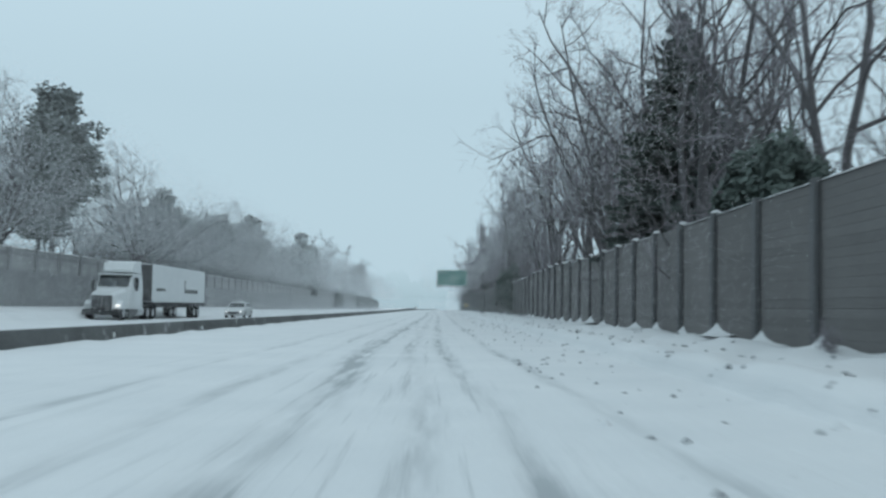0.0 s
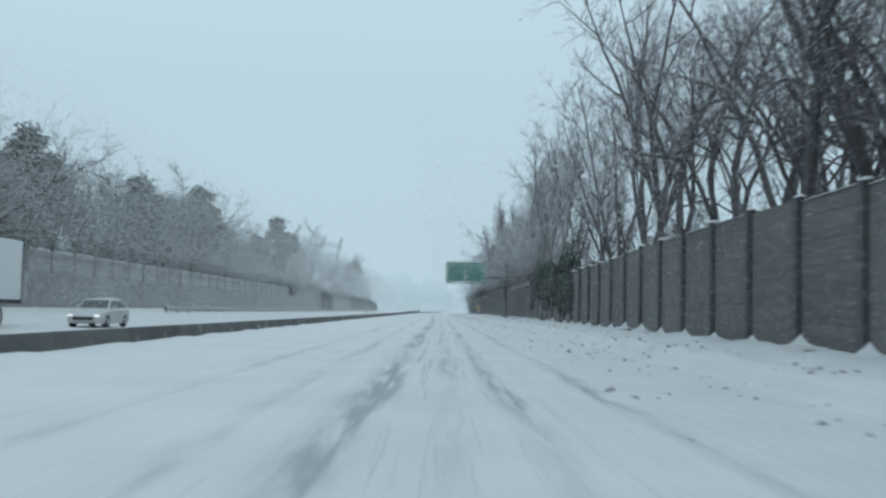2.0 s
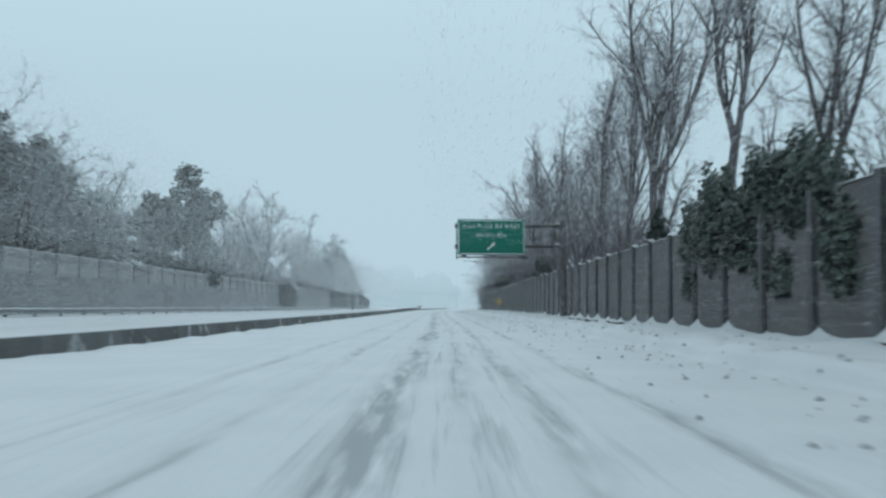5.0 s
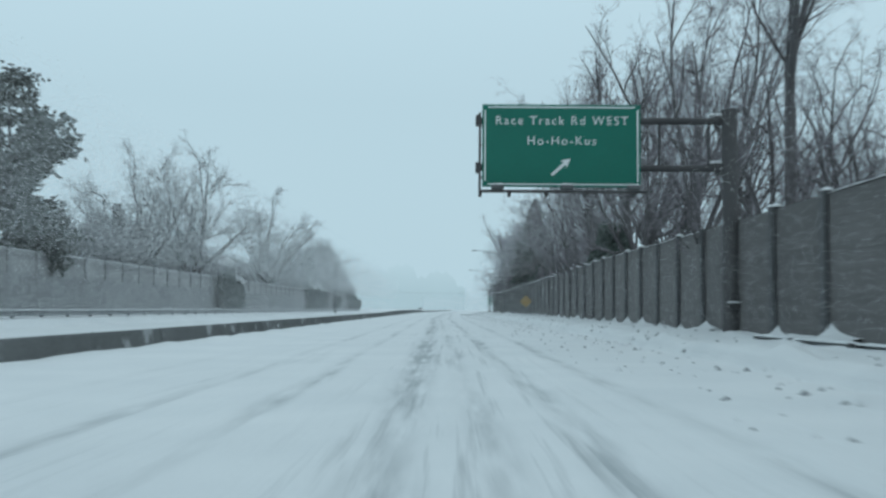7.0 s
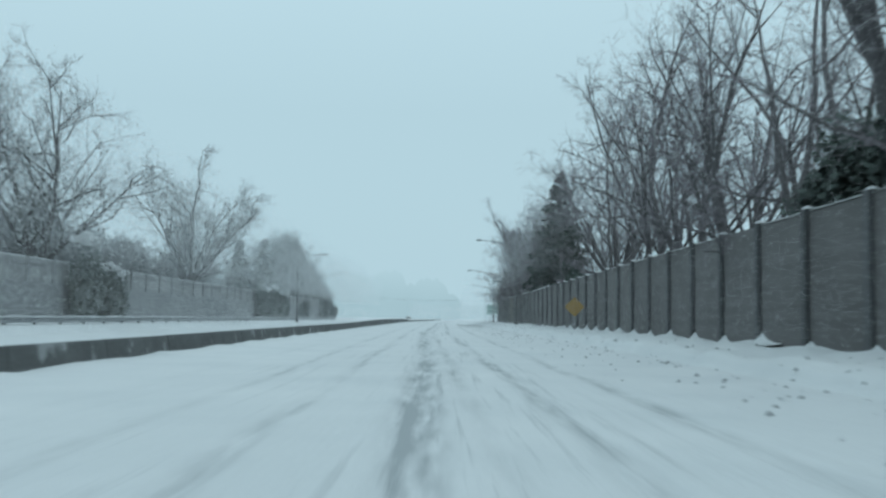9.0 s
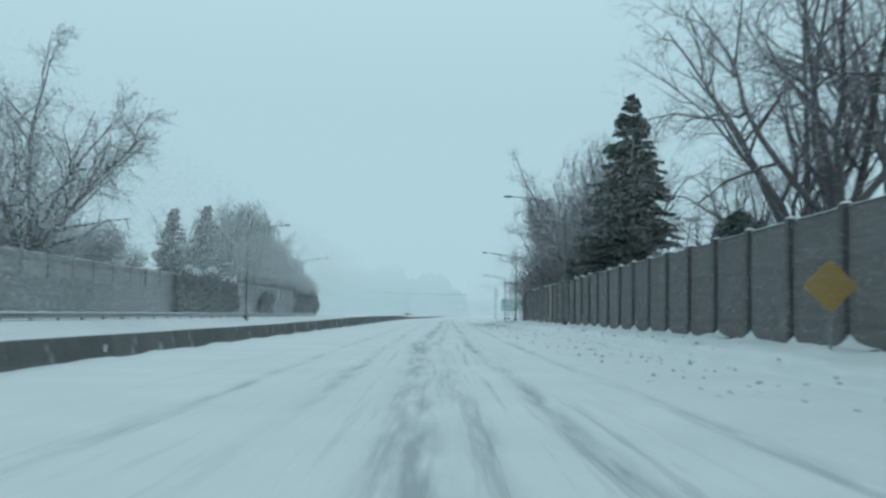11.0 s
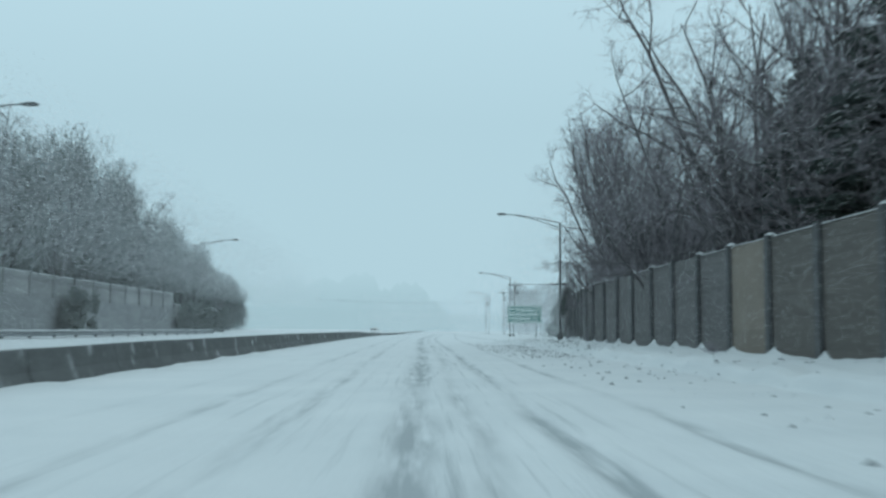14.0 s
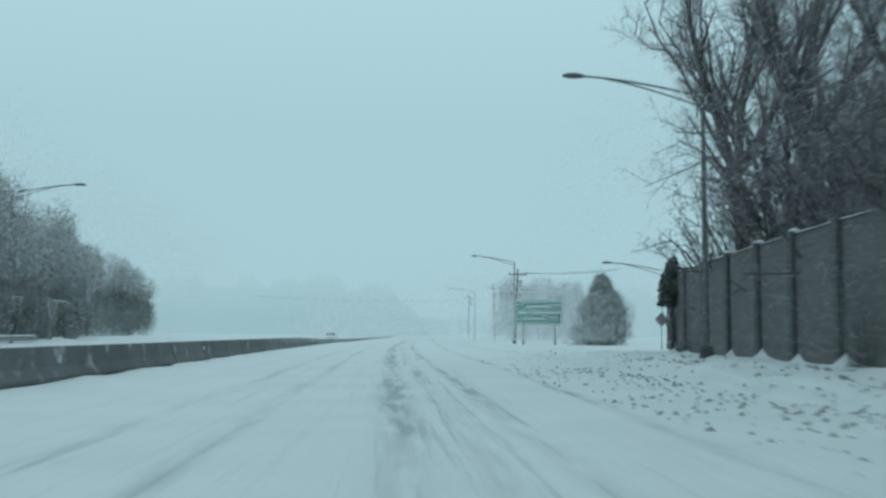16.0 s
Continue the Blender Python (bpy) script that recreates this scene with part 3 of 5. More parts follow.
def bare_tree(seed, height, leaders=3, fork=0.3, spread=0.45, limbs=7, twig_mat=None, droop=0.0, bark=None, dense=1.0, rounded=0.0, fine=0.0135, rise=0.0, girth=1.0):
    """A leafless tree: trunk with crooked leaders and arching limbs, and a crown of branches that end in a haze of fine twigs."""
    r = random.Random(seed)
    wood, crown = Skin(), Skin()
    base_r = height * 0.0105 * (1 + 0.10 * leaders) * girth
    fork_z = height * fork
    trunk = grow(r, Vector((0, 0, -0.3)), Vector((r.gauss(0, 0.06), r.gauss(0, 0.06), 1)), fork_z + 0.3, 0.05, 0.02, 5)
    wood.tube(trunk, [base_r * (1.35 if i == 0 else 1.0 - 0.05 * i) for i in range(6)], 7)
    turn = r.uniform(0, 6.283)
    for a in range(leaders):
        ang = spread * (0.45 + 0.85 * r.random()) * (0.15 if leaders == 1 else 1)
        way = turn + a * 6.283 / leaders + r.uniform(-0.5, 0.5)
        d = Vector((math.cos(way) * math.sin(ang), math.sin(way) * math.sin(ang), math.cos(ang)))
        ll = (height - fork_z) * r.uniform(0.8, 1.0) * (1 - rounded * ang / spread)
        lead = grow(r, trunk[-1], d, ll, 0.10 - 0.08 * rise, 0.04 + 0.12 * rise, 8)
        lr = base_r * (0.62 if leaders > 1 else 0.9)
        wood.tube(lead, [lr * (1 - 0.115 * i) + 0.012 for i in range(9)], 5)
        for b in range(limbs):
            i = min(7, 1 + int(7 * (b + r.random()) / limbs))
            p = lead[i].lerp(lead[i + 1], r.random())
            dd = off(r, lead[i + 1] - lead[i], r.uniform(0.55, 1.0) * (1 - rise))
            length = (height - fork_z) * r.uniform(0.25, 0.44) * (1.12 - 0.085 * i)
            limb = grow(r, p, dd, length, 0.20 - 0.2 * rise, 0.05 - droop + 0.35 * rise, 5)
            wr = lr * (1 - 0.115 * i) * 0.55 + 0.012
            wood.tube([limb[j] for j in (0, 1, 3, 5)], [wr * (1 - 0.15 * j) + 0.006 for j in (0, 1, 3, 5)], 3)
            nb = int(6 * dense)
            for c in range(nb):
                j = min(4, int(5 * (c + r.random()) / nb))
                q = limb[j].lerp(limb[j + 1], r.random())
                bd = off(r, limb[j + 1] - limb[j], r.uniform(0.5, 1.1))
                bl = length * r.uniform(0.28, 0.5)
                br = grow(r, q, bd, bl, 0.2, 0.05 - droop, 3)
                crown.tube([br[0], br[1], br[3]], [wr * 0.35 + 0.005, wr * 0.25 + 0.004, 0.004], 3)
                nt = int(7 * dense)
                for e in range(nt):
                    m = min(2, int(3 * (e + r.random()) / nt))
                    s = br[m].lerp(br[m + 1], r.random())
                    td = off(r, br[m + 1] - br[m], r.uniform(0.4, 1.1))
                    tl = bl * r.uniform(0.35, 0.75)
                    end = s + td * tl + Vector((0, 0, 0.08 * tl))
                    crown.blade(s, end, fine * 1.2, off(r, td, 1.57))
                    for g in range(3):
                        t0 = s.lerp(end, 0.15 + 0.8 * r.random())
                        fd = off(r, td, r.uniform(0.4, 1.0))
                        crown.blade(t0, t0 + fd * tl * r.uniform(0.4, 0.9), fine, off(r, fd, 1.57))
    return wood.mesh("trunk", bark or M_BARK), crown.mesh("crown", twig_mat or M_TWIG, False)


def conifer(seed, height, width, shaggy=1.0, bare=0.08, needles=None, open_crown=False, power=0.85):
    """A conifer: straight trunk and tiers of drooping boughs set with needle sprays."""
    r = random.Random(seed)
    wood, crown = Skin(), Skin()
    trunk = grow(r, Vector((0, 0, -0.3)), Vector((0, 0, 1)), height, 0.012, 0.01, 8)
    wood.tube(trunk, [height * 0.014 * (1.1 - 0.12 * i) + 0.015 for i in range(9)], 7)
    tiers = int(height * (0.95 if open_crown else 2.3))
    for t in range(tiers):
        u = bare + (1 - bare) * (t + r.random() * 0.7) / tiers
        z = height * u
        if open_crown:
            reach = width * (0.14 + 0.86 * math.sin(math.pi * (0.25 + 0.74 * (u - bare) / (1 - bare)))) * r.uniform(0.55, 1.12)
        else:
            reach = width * (1 - u) ** power * r.uniform(0.75, 1.08) + 0.15
        for k in range(8 if open_crown else 9):
            a = r.uniform(0, 6.283)
            z = min(height * (0.985 - 0.02 * r.random()), height * u + r.uniform(-1.3, 1.3) * (0.25 if open_crown else 1 - u))
            d = Vector((math.cos(a), math.sin(a), r.uniform(-0.12, 0.2) + 0.2 - 0.25 * shaggy + (0.25 if open_crown else 0.0)))
            length = reach * r.uniform(0.7, 1.05)
            bough = grow(r, Vector((trunk[4].x, trunk[4].y, z)), d, length, 0.07, -0.05 * shaggy if u < 0.8 else 0.1, 4)
            wood.tube(bough, [0.028 + 0.006 * length, 0.02, 0.015, 0.01, 0.006], 3)
            n = max(3, int(length * (18 if open_crown else 9)))
            for s in range(n):
                f = 0.18 + 0.82 * (s + r.random()) / n
                if open_crown and f < 0.35:
                    continue
                i = min(3, int(f * 4))
                p = bough[i].lerp(bough[i + 1], f * 4 - i)
                if open_crown:
                    p = p + Vector((r.gauss(0, 0.25), r.gauss(0, 0.25), r.gauss(0.1, 0.22)))
                for side in (-1, 1):
                    sd = Vector((-math.sin(a) * side, math.cos(a) * side, r.uniform(-0.85, 0.35))) + d * 0.7
                    sl = (0.28 + 0.30 * (1 - f) * reach / width + 0.25 * r.random()) * (1.25 if open_crown else 1.0) * (0.45 + 0.55 * min(1, 3 * (1 - u)))
                    up = Vector((0, 0, 1)) if r.random() < 0.6 else off(r, sd, 1.57)
                    crown.blade(p, p + sd.normalized() * sl, 0.22 if open_crown else 0.24, up)
                    crown.blade(p, p + (sd + Vector((0, 0, -0.5))).normalized() * sl * 0.85, 0.20 if open_crown else 0.25, off(r, sd, 1.57))
    return wood.mesh("trunk", M_RIME_HAZE if needles else M_BARK), crown.mesh("crown", needles or M_NEEDLE, False)


def leafy_mass(seed, size, leaves, mat, leaf=0.13, dome=False, count=26):
    """Clumped small leaves filling an uneven mound, thin towards its edge."""
    r = random.Random(seed)
    s = Skin()
    sx, sy, sz = size
    clumps = [(Vector((r.uniform(-0.8, 0.8) * sx, r.uniform(-0.85, 0.85) * sy, sz * r.uniform(0.12, 0.9))), r.uniform(0.25, 0.5)) for _ in range(count)]
    if dome:
        clumps = [(Vector((c.x * math.sqrt(max(0.05, 1 - (c.z / sz) ** 2)), c.y * math.sqrt(max(0.05, 1 - (c.z / sz) ** 2)), c.z)), rad * 0.75) for c, rad in clumps]
    for k in range(leaves):
        c, rad = clumps[r.randrange(count)]
        q = Vector((r.gauss(0, 1), r.gauss(0, 1), r.gauss(0, 1))).normalized() * rad * (r.random() ** 0.4)
        p = c + Vector((q.x * sx, q.y * min(sy, sz) * 0.9, q.z * sz))
        p.z = max(0.02, p.z)
        d = Vector((r.gauss(0, 1), r.gauss(0, 1), r.gauss(0, 1))).normalized()
        e = d.orthogonal().normalized()
        s.quad(p, d * leaf * r.uniform(0.6, 1.3), e * leaf * r.uniform(0.4, 0.9))
    return s.mesh("foliage", mat, False)


def brush_mass(seed, size, twigs, mat, width=0.06, reach=0.8, shape="dome", count=44):
    """A crown so full of fine twigs that it reads as one soft mass, ragged along its edge."""
    r = random.Random(seed)
    s = Skin()
    sx, sy, sz = size
    clumps = []
    for _ in range(count):
        h = r.uniform(0.1, 0.93)
        w = math.sqrt(max(0.06, 1 - h * h)) if shape == "dome" else (1.0 - h) ** 0.95
        a, q = r.uniform(0, 6.283), math.sqrt(r.random())
        clumps.append((Vector((math.cos(a) * q * w * sx * 0.8, math.sin(a) * q * w * sy * 0.8, h * sz)), r.uniform(0.2, 0.36) * (1 if shape == "dome" else 0.35 + 0.65 * w)))
    for _ in range(twigs):
        c, rad = clumps[r.randrange(count)]
        q = Vector((r.gauss(0, 1), r.gauss(0, 1), r.gauss(0, 1))).normalized() * rad * (r.random() ** 0.45)
        p = c + Vector((q.x * sx, q.y * sy, q.z * sz * 0.7))
        p.z = max(0.05, p.z)
        out = Vector((p.x / sx, p.y / sy, 0.5 + 0.6 * p.z / sz)) + Vector((r.gauss(0, 0.6), r.gauss(0, 0.6), r.gauss(0, 0.6)))
        d = out.normalized()
        s.blade(p, p + d * reach * r.uniform(0.5, 1.3), width * r.uniform(0.6, 1.3), off(r, d, 1.57))
    return s.mesh("crown", mat, False)


def tree_thing(name, meshes, label, group):
    ob = thing(name, label, "tree", group)
    for me, nm in zip(meshes, ("trunk", "crown")):
        c = new(nm, me)
        c.parent = ob
    return ob


def stand(src, x, y, height, native, rz, lean=0.0):
    """A copy of a tree at a place, scaled to a height."""
    if x > 0:
        x += (wall_x(y) - WALL_X) * 0.8
    ob = copy_thing(src, pose(x, y, float(ground_z(min(x, 12), y)) - 0.05, lean, 0, rz))
    k = height / native
    ob.scale = (k * 1.0, k * 1.0, k)
    return ob


WOODS = "trees behind the noise wall"
FARSIDE = "trees across the highway"
L_BARE = "tall leafless tree with dark trunk and fine twigs"
BARE = [tree_thing("bare_tree", bare_tree(s, 16.0, a, fk, sp, lm, None, dr), L_BARE, WOODS)
        for s, a, fk, sp, lm, dr in ((1, 3, 0.30, 0.42, 7, 0.0), (2, 2, 0.38, 0.30, 9, 0.0), (3, 4, 0.16, 0.50, 6, 0.0),
                                     (4, 1, 0.45, 0.2, 17, 0.03), (5, 3, 0.22, 0.62, 7, 0.03), (6, 5, 0.10, 0.45, 5, 0.0),
                                     (7, 7, 0.12, 0.66, 6, 0.0), (8, 6, 0.08, 0.26, 6, 0.0))]
DENSE = [tree_thing("bare_tree", bare_tree(s, 16.0, a, fk, sp, 7, None, 0.0, None, 1.15, 0.25), "tall leafless tree with a full rounded crown of fine twigs", WOODS)
         for s, a, fk, sp in ((61, 5, 0.12, 0.5), (62, 6, 0.16, 0.42))]
TALL = [tree_thing("bare_tree", bare_tree(s, 16.0, a, fk, sp, n, None, 0.0, None, 1.25, 0.0, 0.0135, 0.35, g), "tall straight leafless tree with steep ascending limbs", WOODS)
        for s, a, fk, sp, n, g in ((71, 3, 0.34, 0.36, 10, 1.0), (72, 2, 0.42, 0.30, 13, 1.1), (73, 4, 0.20, 0.48, 9, 0.9), (74, 4, 0.42, 0.55, 12, 1.4))]
BACK = [tree_thing("bare_tree", bare_tree(s, 16.0, a, 0.28, 0.4, 7, None, 0.0, None, 0.7), L_BARE, WOODS) for s, a in ((14, 3), (15, 4))]
SCRUB = [tree_thing("understory_tree", bare_tree(s, 8.0, 5, 0.06, 0.6, 4, M_TWIG, dense=0.85, fine=0.022), "low leafless understory tree thick with twigs", WOODS) for s in (21, 22)]
FROST_HAZED = [tree_thing("frosted_tree", bare_tree(s, 14.0, a, 0.2, 0.5, 6, M_FROST_HAZE, 0.02, M_RIME_HAZE, 0.72, 0.2, 0.021), "leafless tree with frosted twigs paled for haze", FARSIDE) for s, a in ((31, 4), (32, 5), (33, 3))]
OLD = [tree_thing("old_tree", bare_tree(s, 18.0, a, fk, sp, lm, M_FROST_HAZE, 0.02, M_BARK, 1.3, 0.3, 0.019), "great leafless tree with snowy twigs paled for haze", FARSIDE)
       for s, a, fk, sp, lm in ((51, 6, 0.16, 0.66, 9), (52, 7, 0.13, 0.58, 8))]
SPRUCE = tree_thing("spruce", conifer(41, 19.0, 6.1, 0.9, 0.20, None, False, 0.75), "dense dark green spruce with drooping boughs", WOODS)
PINE = tree_thing("pine", conifer(42, 15.0, 3.9, 0.3, 0.40, M_PINE, True), "dark ragged pine with an open layered crown on a bare trunk", FARSIDE)
FULL_PINE = tree_thing("pine", conifer(45, 15.0, 4.6, 0.6, 0.12, M_PINE, True), "dark full pine with layered boughs to the ground", FARSIDE)
CEDAR = tree_thing("cedar", conifer(43, 11.0, 3.3, 0.6, 0.02, M_DUSTED_HAZE, False, 0.8), "slim dark conifer with snow-dusted boughs paled for haze", FARSIDE)
NATIVE = {}
for ob in BARE + DENSE + TALL + BACK:
    NATIVE[ob] = 16.0
for ob in OLD:
    NATIVE[ob] = 18.0
for ob in SCRUB:
    NATIVE[ob] = 8.0
for ob in FROST_HAZED:
    NATIVE[ob] = 14.0
NATIVE[SPRUCE], NATIVE[PINE], NATIVE[FULL_PINE], NATIVE[CEDAR] = 19.0, 15.0, 15.0, 11.0


def plant_right():
    r = random.Random(77)
    # great trees close behind the wall
    for x, y, h, k in ((12.4, 44, 20, 1), (11.6, 66, 23, 1), (10.7, 75, 20, 3), (11.3, 92, 20, 1), (12.4, 108, 21, 12), (12.0, 119, 19.5, 12), (12.6, 128, 15, 10)):
        stand((BARE + DENSE + TALL)[k], x, y, h, 16.0, y * 41 % 360, r.uniform(-2, 2))
    for x, y, h, k in ((11.9, 139, 15, 10), (11.4, 166, 23.5, 10), (11.8, 151, 20, 11), (12.4, 169, 19, 11), (12.2, 177, 20, 10), (12.2, 189, 21, 11), (13.5, 196, 16, 8), (12.2, 204, 19, 12), (11.2, 215, 20, 8), (12.2, 223, 20, 13), (13.2, 246, 17, 7),
                       (11.8, 258, 18, 2), (11.6, 273, 18, 4), (11.0, 355, 17, 1), (11.4, 364, 15, 2), (12.2, 380.5, 18, 13), (12.2, 389.5, 19, 13), (12.2, 372, 17.5, 10), (15.5, 386, 16, 9), (16, 393, 16.5, 8), (15.5, 379, 16, 8), (11.6, 384, 16.5, 7), (13, 383, 15, 0)):
        stand((BARE + DENSE + TALL)[k], x, y, h, 16.0, y * 41 % 360, r.uniform(-2, 2))
    for x, y, h, k in ((12.2, 101, 22, 0), (14.5, 99, 20, 4), (15.5, 327, 18.5, 5), (14.5, 338, 17, 0)):
        stand(BARE[k], x, y, h, 16.0, y * 41 % 360)
    y = 22.0
    while y < 386:
        sparse = 284 < y < 327
        dense = y < 100
        open_sky = 35 < y < 47 or 326 < y < 346
        for row, (xa, xb) in enumerate(((12.5, 15.5), (17, 24))):
            if open_sky or sparse and row == 0 or row and r.random() < 0.45:
                continue
            low = 104 < y < 208
            if low and (row or r.random() < 0.3):
                continue
            src = BACK[r.randrange(2)] if row else (BARE + DENSE)[r.choice((0, 1, 3, 5) if y < 60 else (0, 1, 2, 3, 4, 5, 8, 9))]
            h = r.uniform(9.5, 13) if low else r.uniform(8.5, 11) if 284 < y < 320 else r.uniform(17, 23) if y < 330 else r.uniform(15.5, 19) if y < 346 else r.uniform(12, 16)
            stand(src, r.uniform(xa, xb), y + r.uniform(-1.6, 1.6), h, NATIVE[src], r.uniform(0, 360), r.uniform(-4, 4))
        if dense or r.random() < 0.6:
            src = SCRUB[r.randrange(2)]
            stand(src, r.uniform(9.8, 14), y + r.uniform(-2, 2), r.uniform(5.5, 8.5), 8.0, r.uniform(0, 360))
        y += 5.0 if dense else 7.5
    for k in range(6):
        src = BARE[(3, 7, 1)[k % 3]]
        stand(src, 12.4 + 0.8 * (k % 4), 332 + 4.1 * k, 15.5 + 0.9 * (k % 5), 16.0, 77 * k)
    for x, yy, h in ((12.6, 287, 9.5), (14.5, 295, 10.5), (13.2, 303, 8.5), (17, 300, 12), (18, 290, 12)):
        stand(BARE[2], x, yy, h, 16.0, yy * 37 % 360)
    for x, yy, h in ((9.9, 352, 9), (10.1, 357, 8.5), (10.6, 361, 10), (11.6, 374, 7.5), (10.9, 379.5, 7.5), (9.9, 385, 6.5), (10, 378, 7), (10.4, 383, 7), (11.5, 386, 7.5), (10.2, 372, 6.5), (12.5, 382, 8), (12.6, 388, 7.5), (11.2, 389, 6.5), (13, 377, 7.5), (14.5, 388, 9.5), (14, 381, 9.5), (15.5, 391, 10), (14.8, 375, 9.5), (13.4, 391, 8.5), (13.4, 385, 9), (10.1, 366, 8), (12, 328, 9), (13, 333, 9.5), (11.5, 340, 9)):
        stand(SCRUB[int(yy) % 2], x, yy, h, 8.0, yy * 71 % 360)
    for k, (x, yy, h) in enumerate(((13.5, 327, 19), (13.0, 342, 18.5), (12.2, 350, 16.5), (11.4, 359, 13), (11.2, 368, 11.5))):
        stand(DENSE[k % 2], x, yy, h, 16.0, 53 * k)
    # dark conifers among the bare trees
    stand(SPRUCE, 13.3, 321, 19.5, 19.0, 20)
    for x, yy, h in ((14.2, 329, 17), (12.6, 334, 13.5), (12.4, 52, 16.5), (14.5, 60, 18), (14.5, 217, 7.5), (14, 345, 13), (11.8, 166, 7)):
        stand(SPRUCE, x, yy, h, 19.0, yy * 13 % 360)


def plant_left():
    r = random.Random(78)
    for x, y, h, src in ((-29.8, 157, 17.5, OLD[1]), (-29.6, 101, 19, OLD[0]), (-28.9, 76, 16.2, PINE), (-29.5, 67, 17, OLD[1]), (-33, 84, 13, PINE), (-32, 92, 12, FROST_HAZED[1]),
                         (-28.9, 214, 15.4, FULL_PINE), (-32.0, 211, 12.0, PINE), (-38, 262, 12, CEDAR), (-29.8, 266, 21.5, OLD[0]), (-33.5, 257, 19, OLD[1]), (-31.5, 272, 18, FROST_HAZED[2]),
                         (-28.4, 300, 19.5, OLD[1]), (-30, 307, 14, FROST_HAZED[1]), (-33.7, 356, 12.6, CEDAR), (-29.7, 355.5, 12.9, CEDAR), (-36, 362, 9, CEDAR)):
        stand(src, x, y, h, NATIVE[src], y * 29 % 360)
    y = 20.0
    while y < 205:
        h = r.uniform(8, 11) if y < 105 else r.uniform(11, 15)
        if y < 105 and r.random() < 0.4:
            y += 3.1
            continue
        src = r.choice(FROST_HAZED + [PINE, OLD[0], OLD[1]] if y > 105 else FROST_HAZED)
        stand(src, r.uniform(-36, -28.5), y + r.uniform(-1, 1), h, NATIVE[src], r.uniform(0, 360))
        y += 3.1
    y = 215.0
    while y < 350:
        src = r.choice(FROST_HAZED)
        stand(src, r.uniform(-42, -33), y, r.uniform(7, 11), NATIVE[src], r.uniform(0, 360))
        y += 7
    y = 366.0
    while y < 446:
        for x in (-30, -35):
            src = r.choice(FROST_HAZED)
            h = float(line(y, [(366, 15.5), (395, 16), (420, 13), (446, 8)])) * r.uniform(0.88, 1.05)
            stand(src, x + r.uniform(-2, 2) - 0.02 * (y - 366), y + r.uniform(-2, 2), h, NATIVE[src], r.uniform(0, 360))
        y += 5.0


plant_right()
plant_left()
for ob in BARE + DENSE + TALL + BACK + SCRUB + FROST_HAZED + OLD + [SPRUCE, PINE, FULL_PINE, CEDAR]:
    for c in list(ob.children):
        bpy.data.objects.remove(c)
    bpy.data.objects.remove(ob)

# ---------------------------------------------------------------- evergreen growth on the wall
def ivy(x, y, z, size, leaves, label, seed, name="ivy"):
    ob = thing(name, label, "ivy", at=(x, y, z))
    leaf = new("foliage", leafy_mass(seed, size, int(leaves * 1.6), M_IVY, 0.10, True, 90))
    leaf.parent = ob
    r, sk = random.Random(seed), Skin()
    for k in range(7):
        p = Vector((r.uniform(-0.2, 0.2), size[1] * r.uniform(-0.5, 0.5), 0.2 - z * 0.7))
        stem = grow(r, p, Vector((0, r.gauss(0, 0.25), 1)), size[2] * 0.7 + z * 0.5, 0.08, 0.04, 6)
        sk.tube([Vector((max(-0.3, min(0.3, q.x)), q.y, q.z)) for q in stem], [0.04, 0.035, 0.03, 0.025, 0.02, 0.015, 0.01], 5)
    stems = new("vine_stems", sk.mesh("vine_stems", M_BARK))
    stems.parent = ob
    return ob


ivy(8.65, 119.5, 1.3, (0.8, 7.0, 4.5), 20000, "dark evergreen ivy hanging over the timber wall", 61)
ivy(8.7, 137, 1.6, (0.8, 12.0, 4.0), 15000, "dark evergreen ivy spread along the wall top", 62)
ivy(9.1, 276, 3.5, (0.6, 2.8, 1.6), 4500, "small dark ivy clump on the wall top", 63)
ivy(10.35, 390.6, 2.6, (0.5, 0.9, 1.9), 1900, "dark ivy clump at the end of the wall", 65)


ivy(10.2, 221, 2.0, (1.4, 6.5, 4.6), 15000, "dark evergreen growth crowding over the timber wall", 66)
ivy(9.9, 31, 2.0, (1.3, 6.0, 3.9), 12000, "dark evergreen growth crowding over the timber wall", 67)


def shrub(x, y, z, size, leaves, seed):
    ob = thing("shrub", "snow-dusted evergreen shrub against the far noise wall", "shrub", "shrubs along the far wall", at=(x, y, z))
    new("foliage", leafy_mass(seed, size, leaves * 2, M_PINE, 0.095)).parent = ob
    if y > 360:
        return
    cap = new("snow_cap", leafy_mass(seed + 40, (size[0] * 0.9, size[1] * 0.8, 0.7), 620, M_SNOW, 0.17, True, 14))
    cap.parent = ob
    cap.location = (0, 0, size[2] * 0.97)
    tagged(cap, "clumped snow lying on the shrub")


for k, (y, h, w) in enumerate(((331, 3.9, 3.4), (339, 4.2, 3.0), (348, 3.6, 4.0), (261, 5.2, 2.2), (266, 3.4, 2.5), (405, 2.6, 3.0), (413, 2.8, 2.4), (422, 2.4, 3.0), (372, 2.4, 2.0))):
    shrub(-25.5, y, 0.75, (0.8, w, h), 1500, 80 + k)


def thicket(x, y, w, h, seed, leaf_mat=None, label="rounded snow-dusted evergreen behind the far wall, paled for haze", group="evergreens past the far wall"):
    t = thing("thicket_tree", label, "tree", group, at=(x, y, 0.7 if x < 0 else 0.1))
    part("trunk", tube(bmesh.new(), [(0, 0, -0.2), (0.1, 0, h * 0.8)], [0.16, 0.05], 7), M_RIME_HAZE, t)
    c = new("crown", brush_mass(seed, (w, w, h), 9500, leaf_mat or M_DUSTED_HAZE))
    c.parent = t


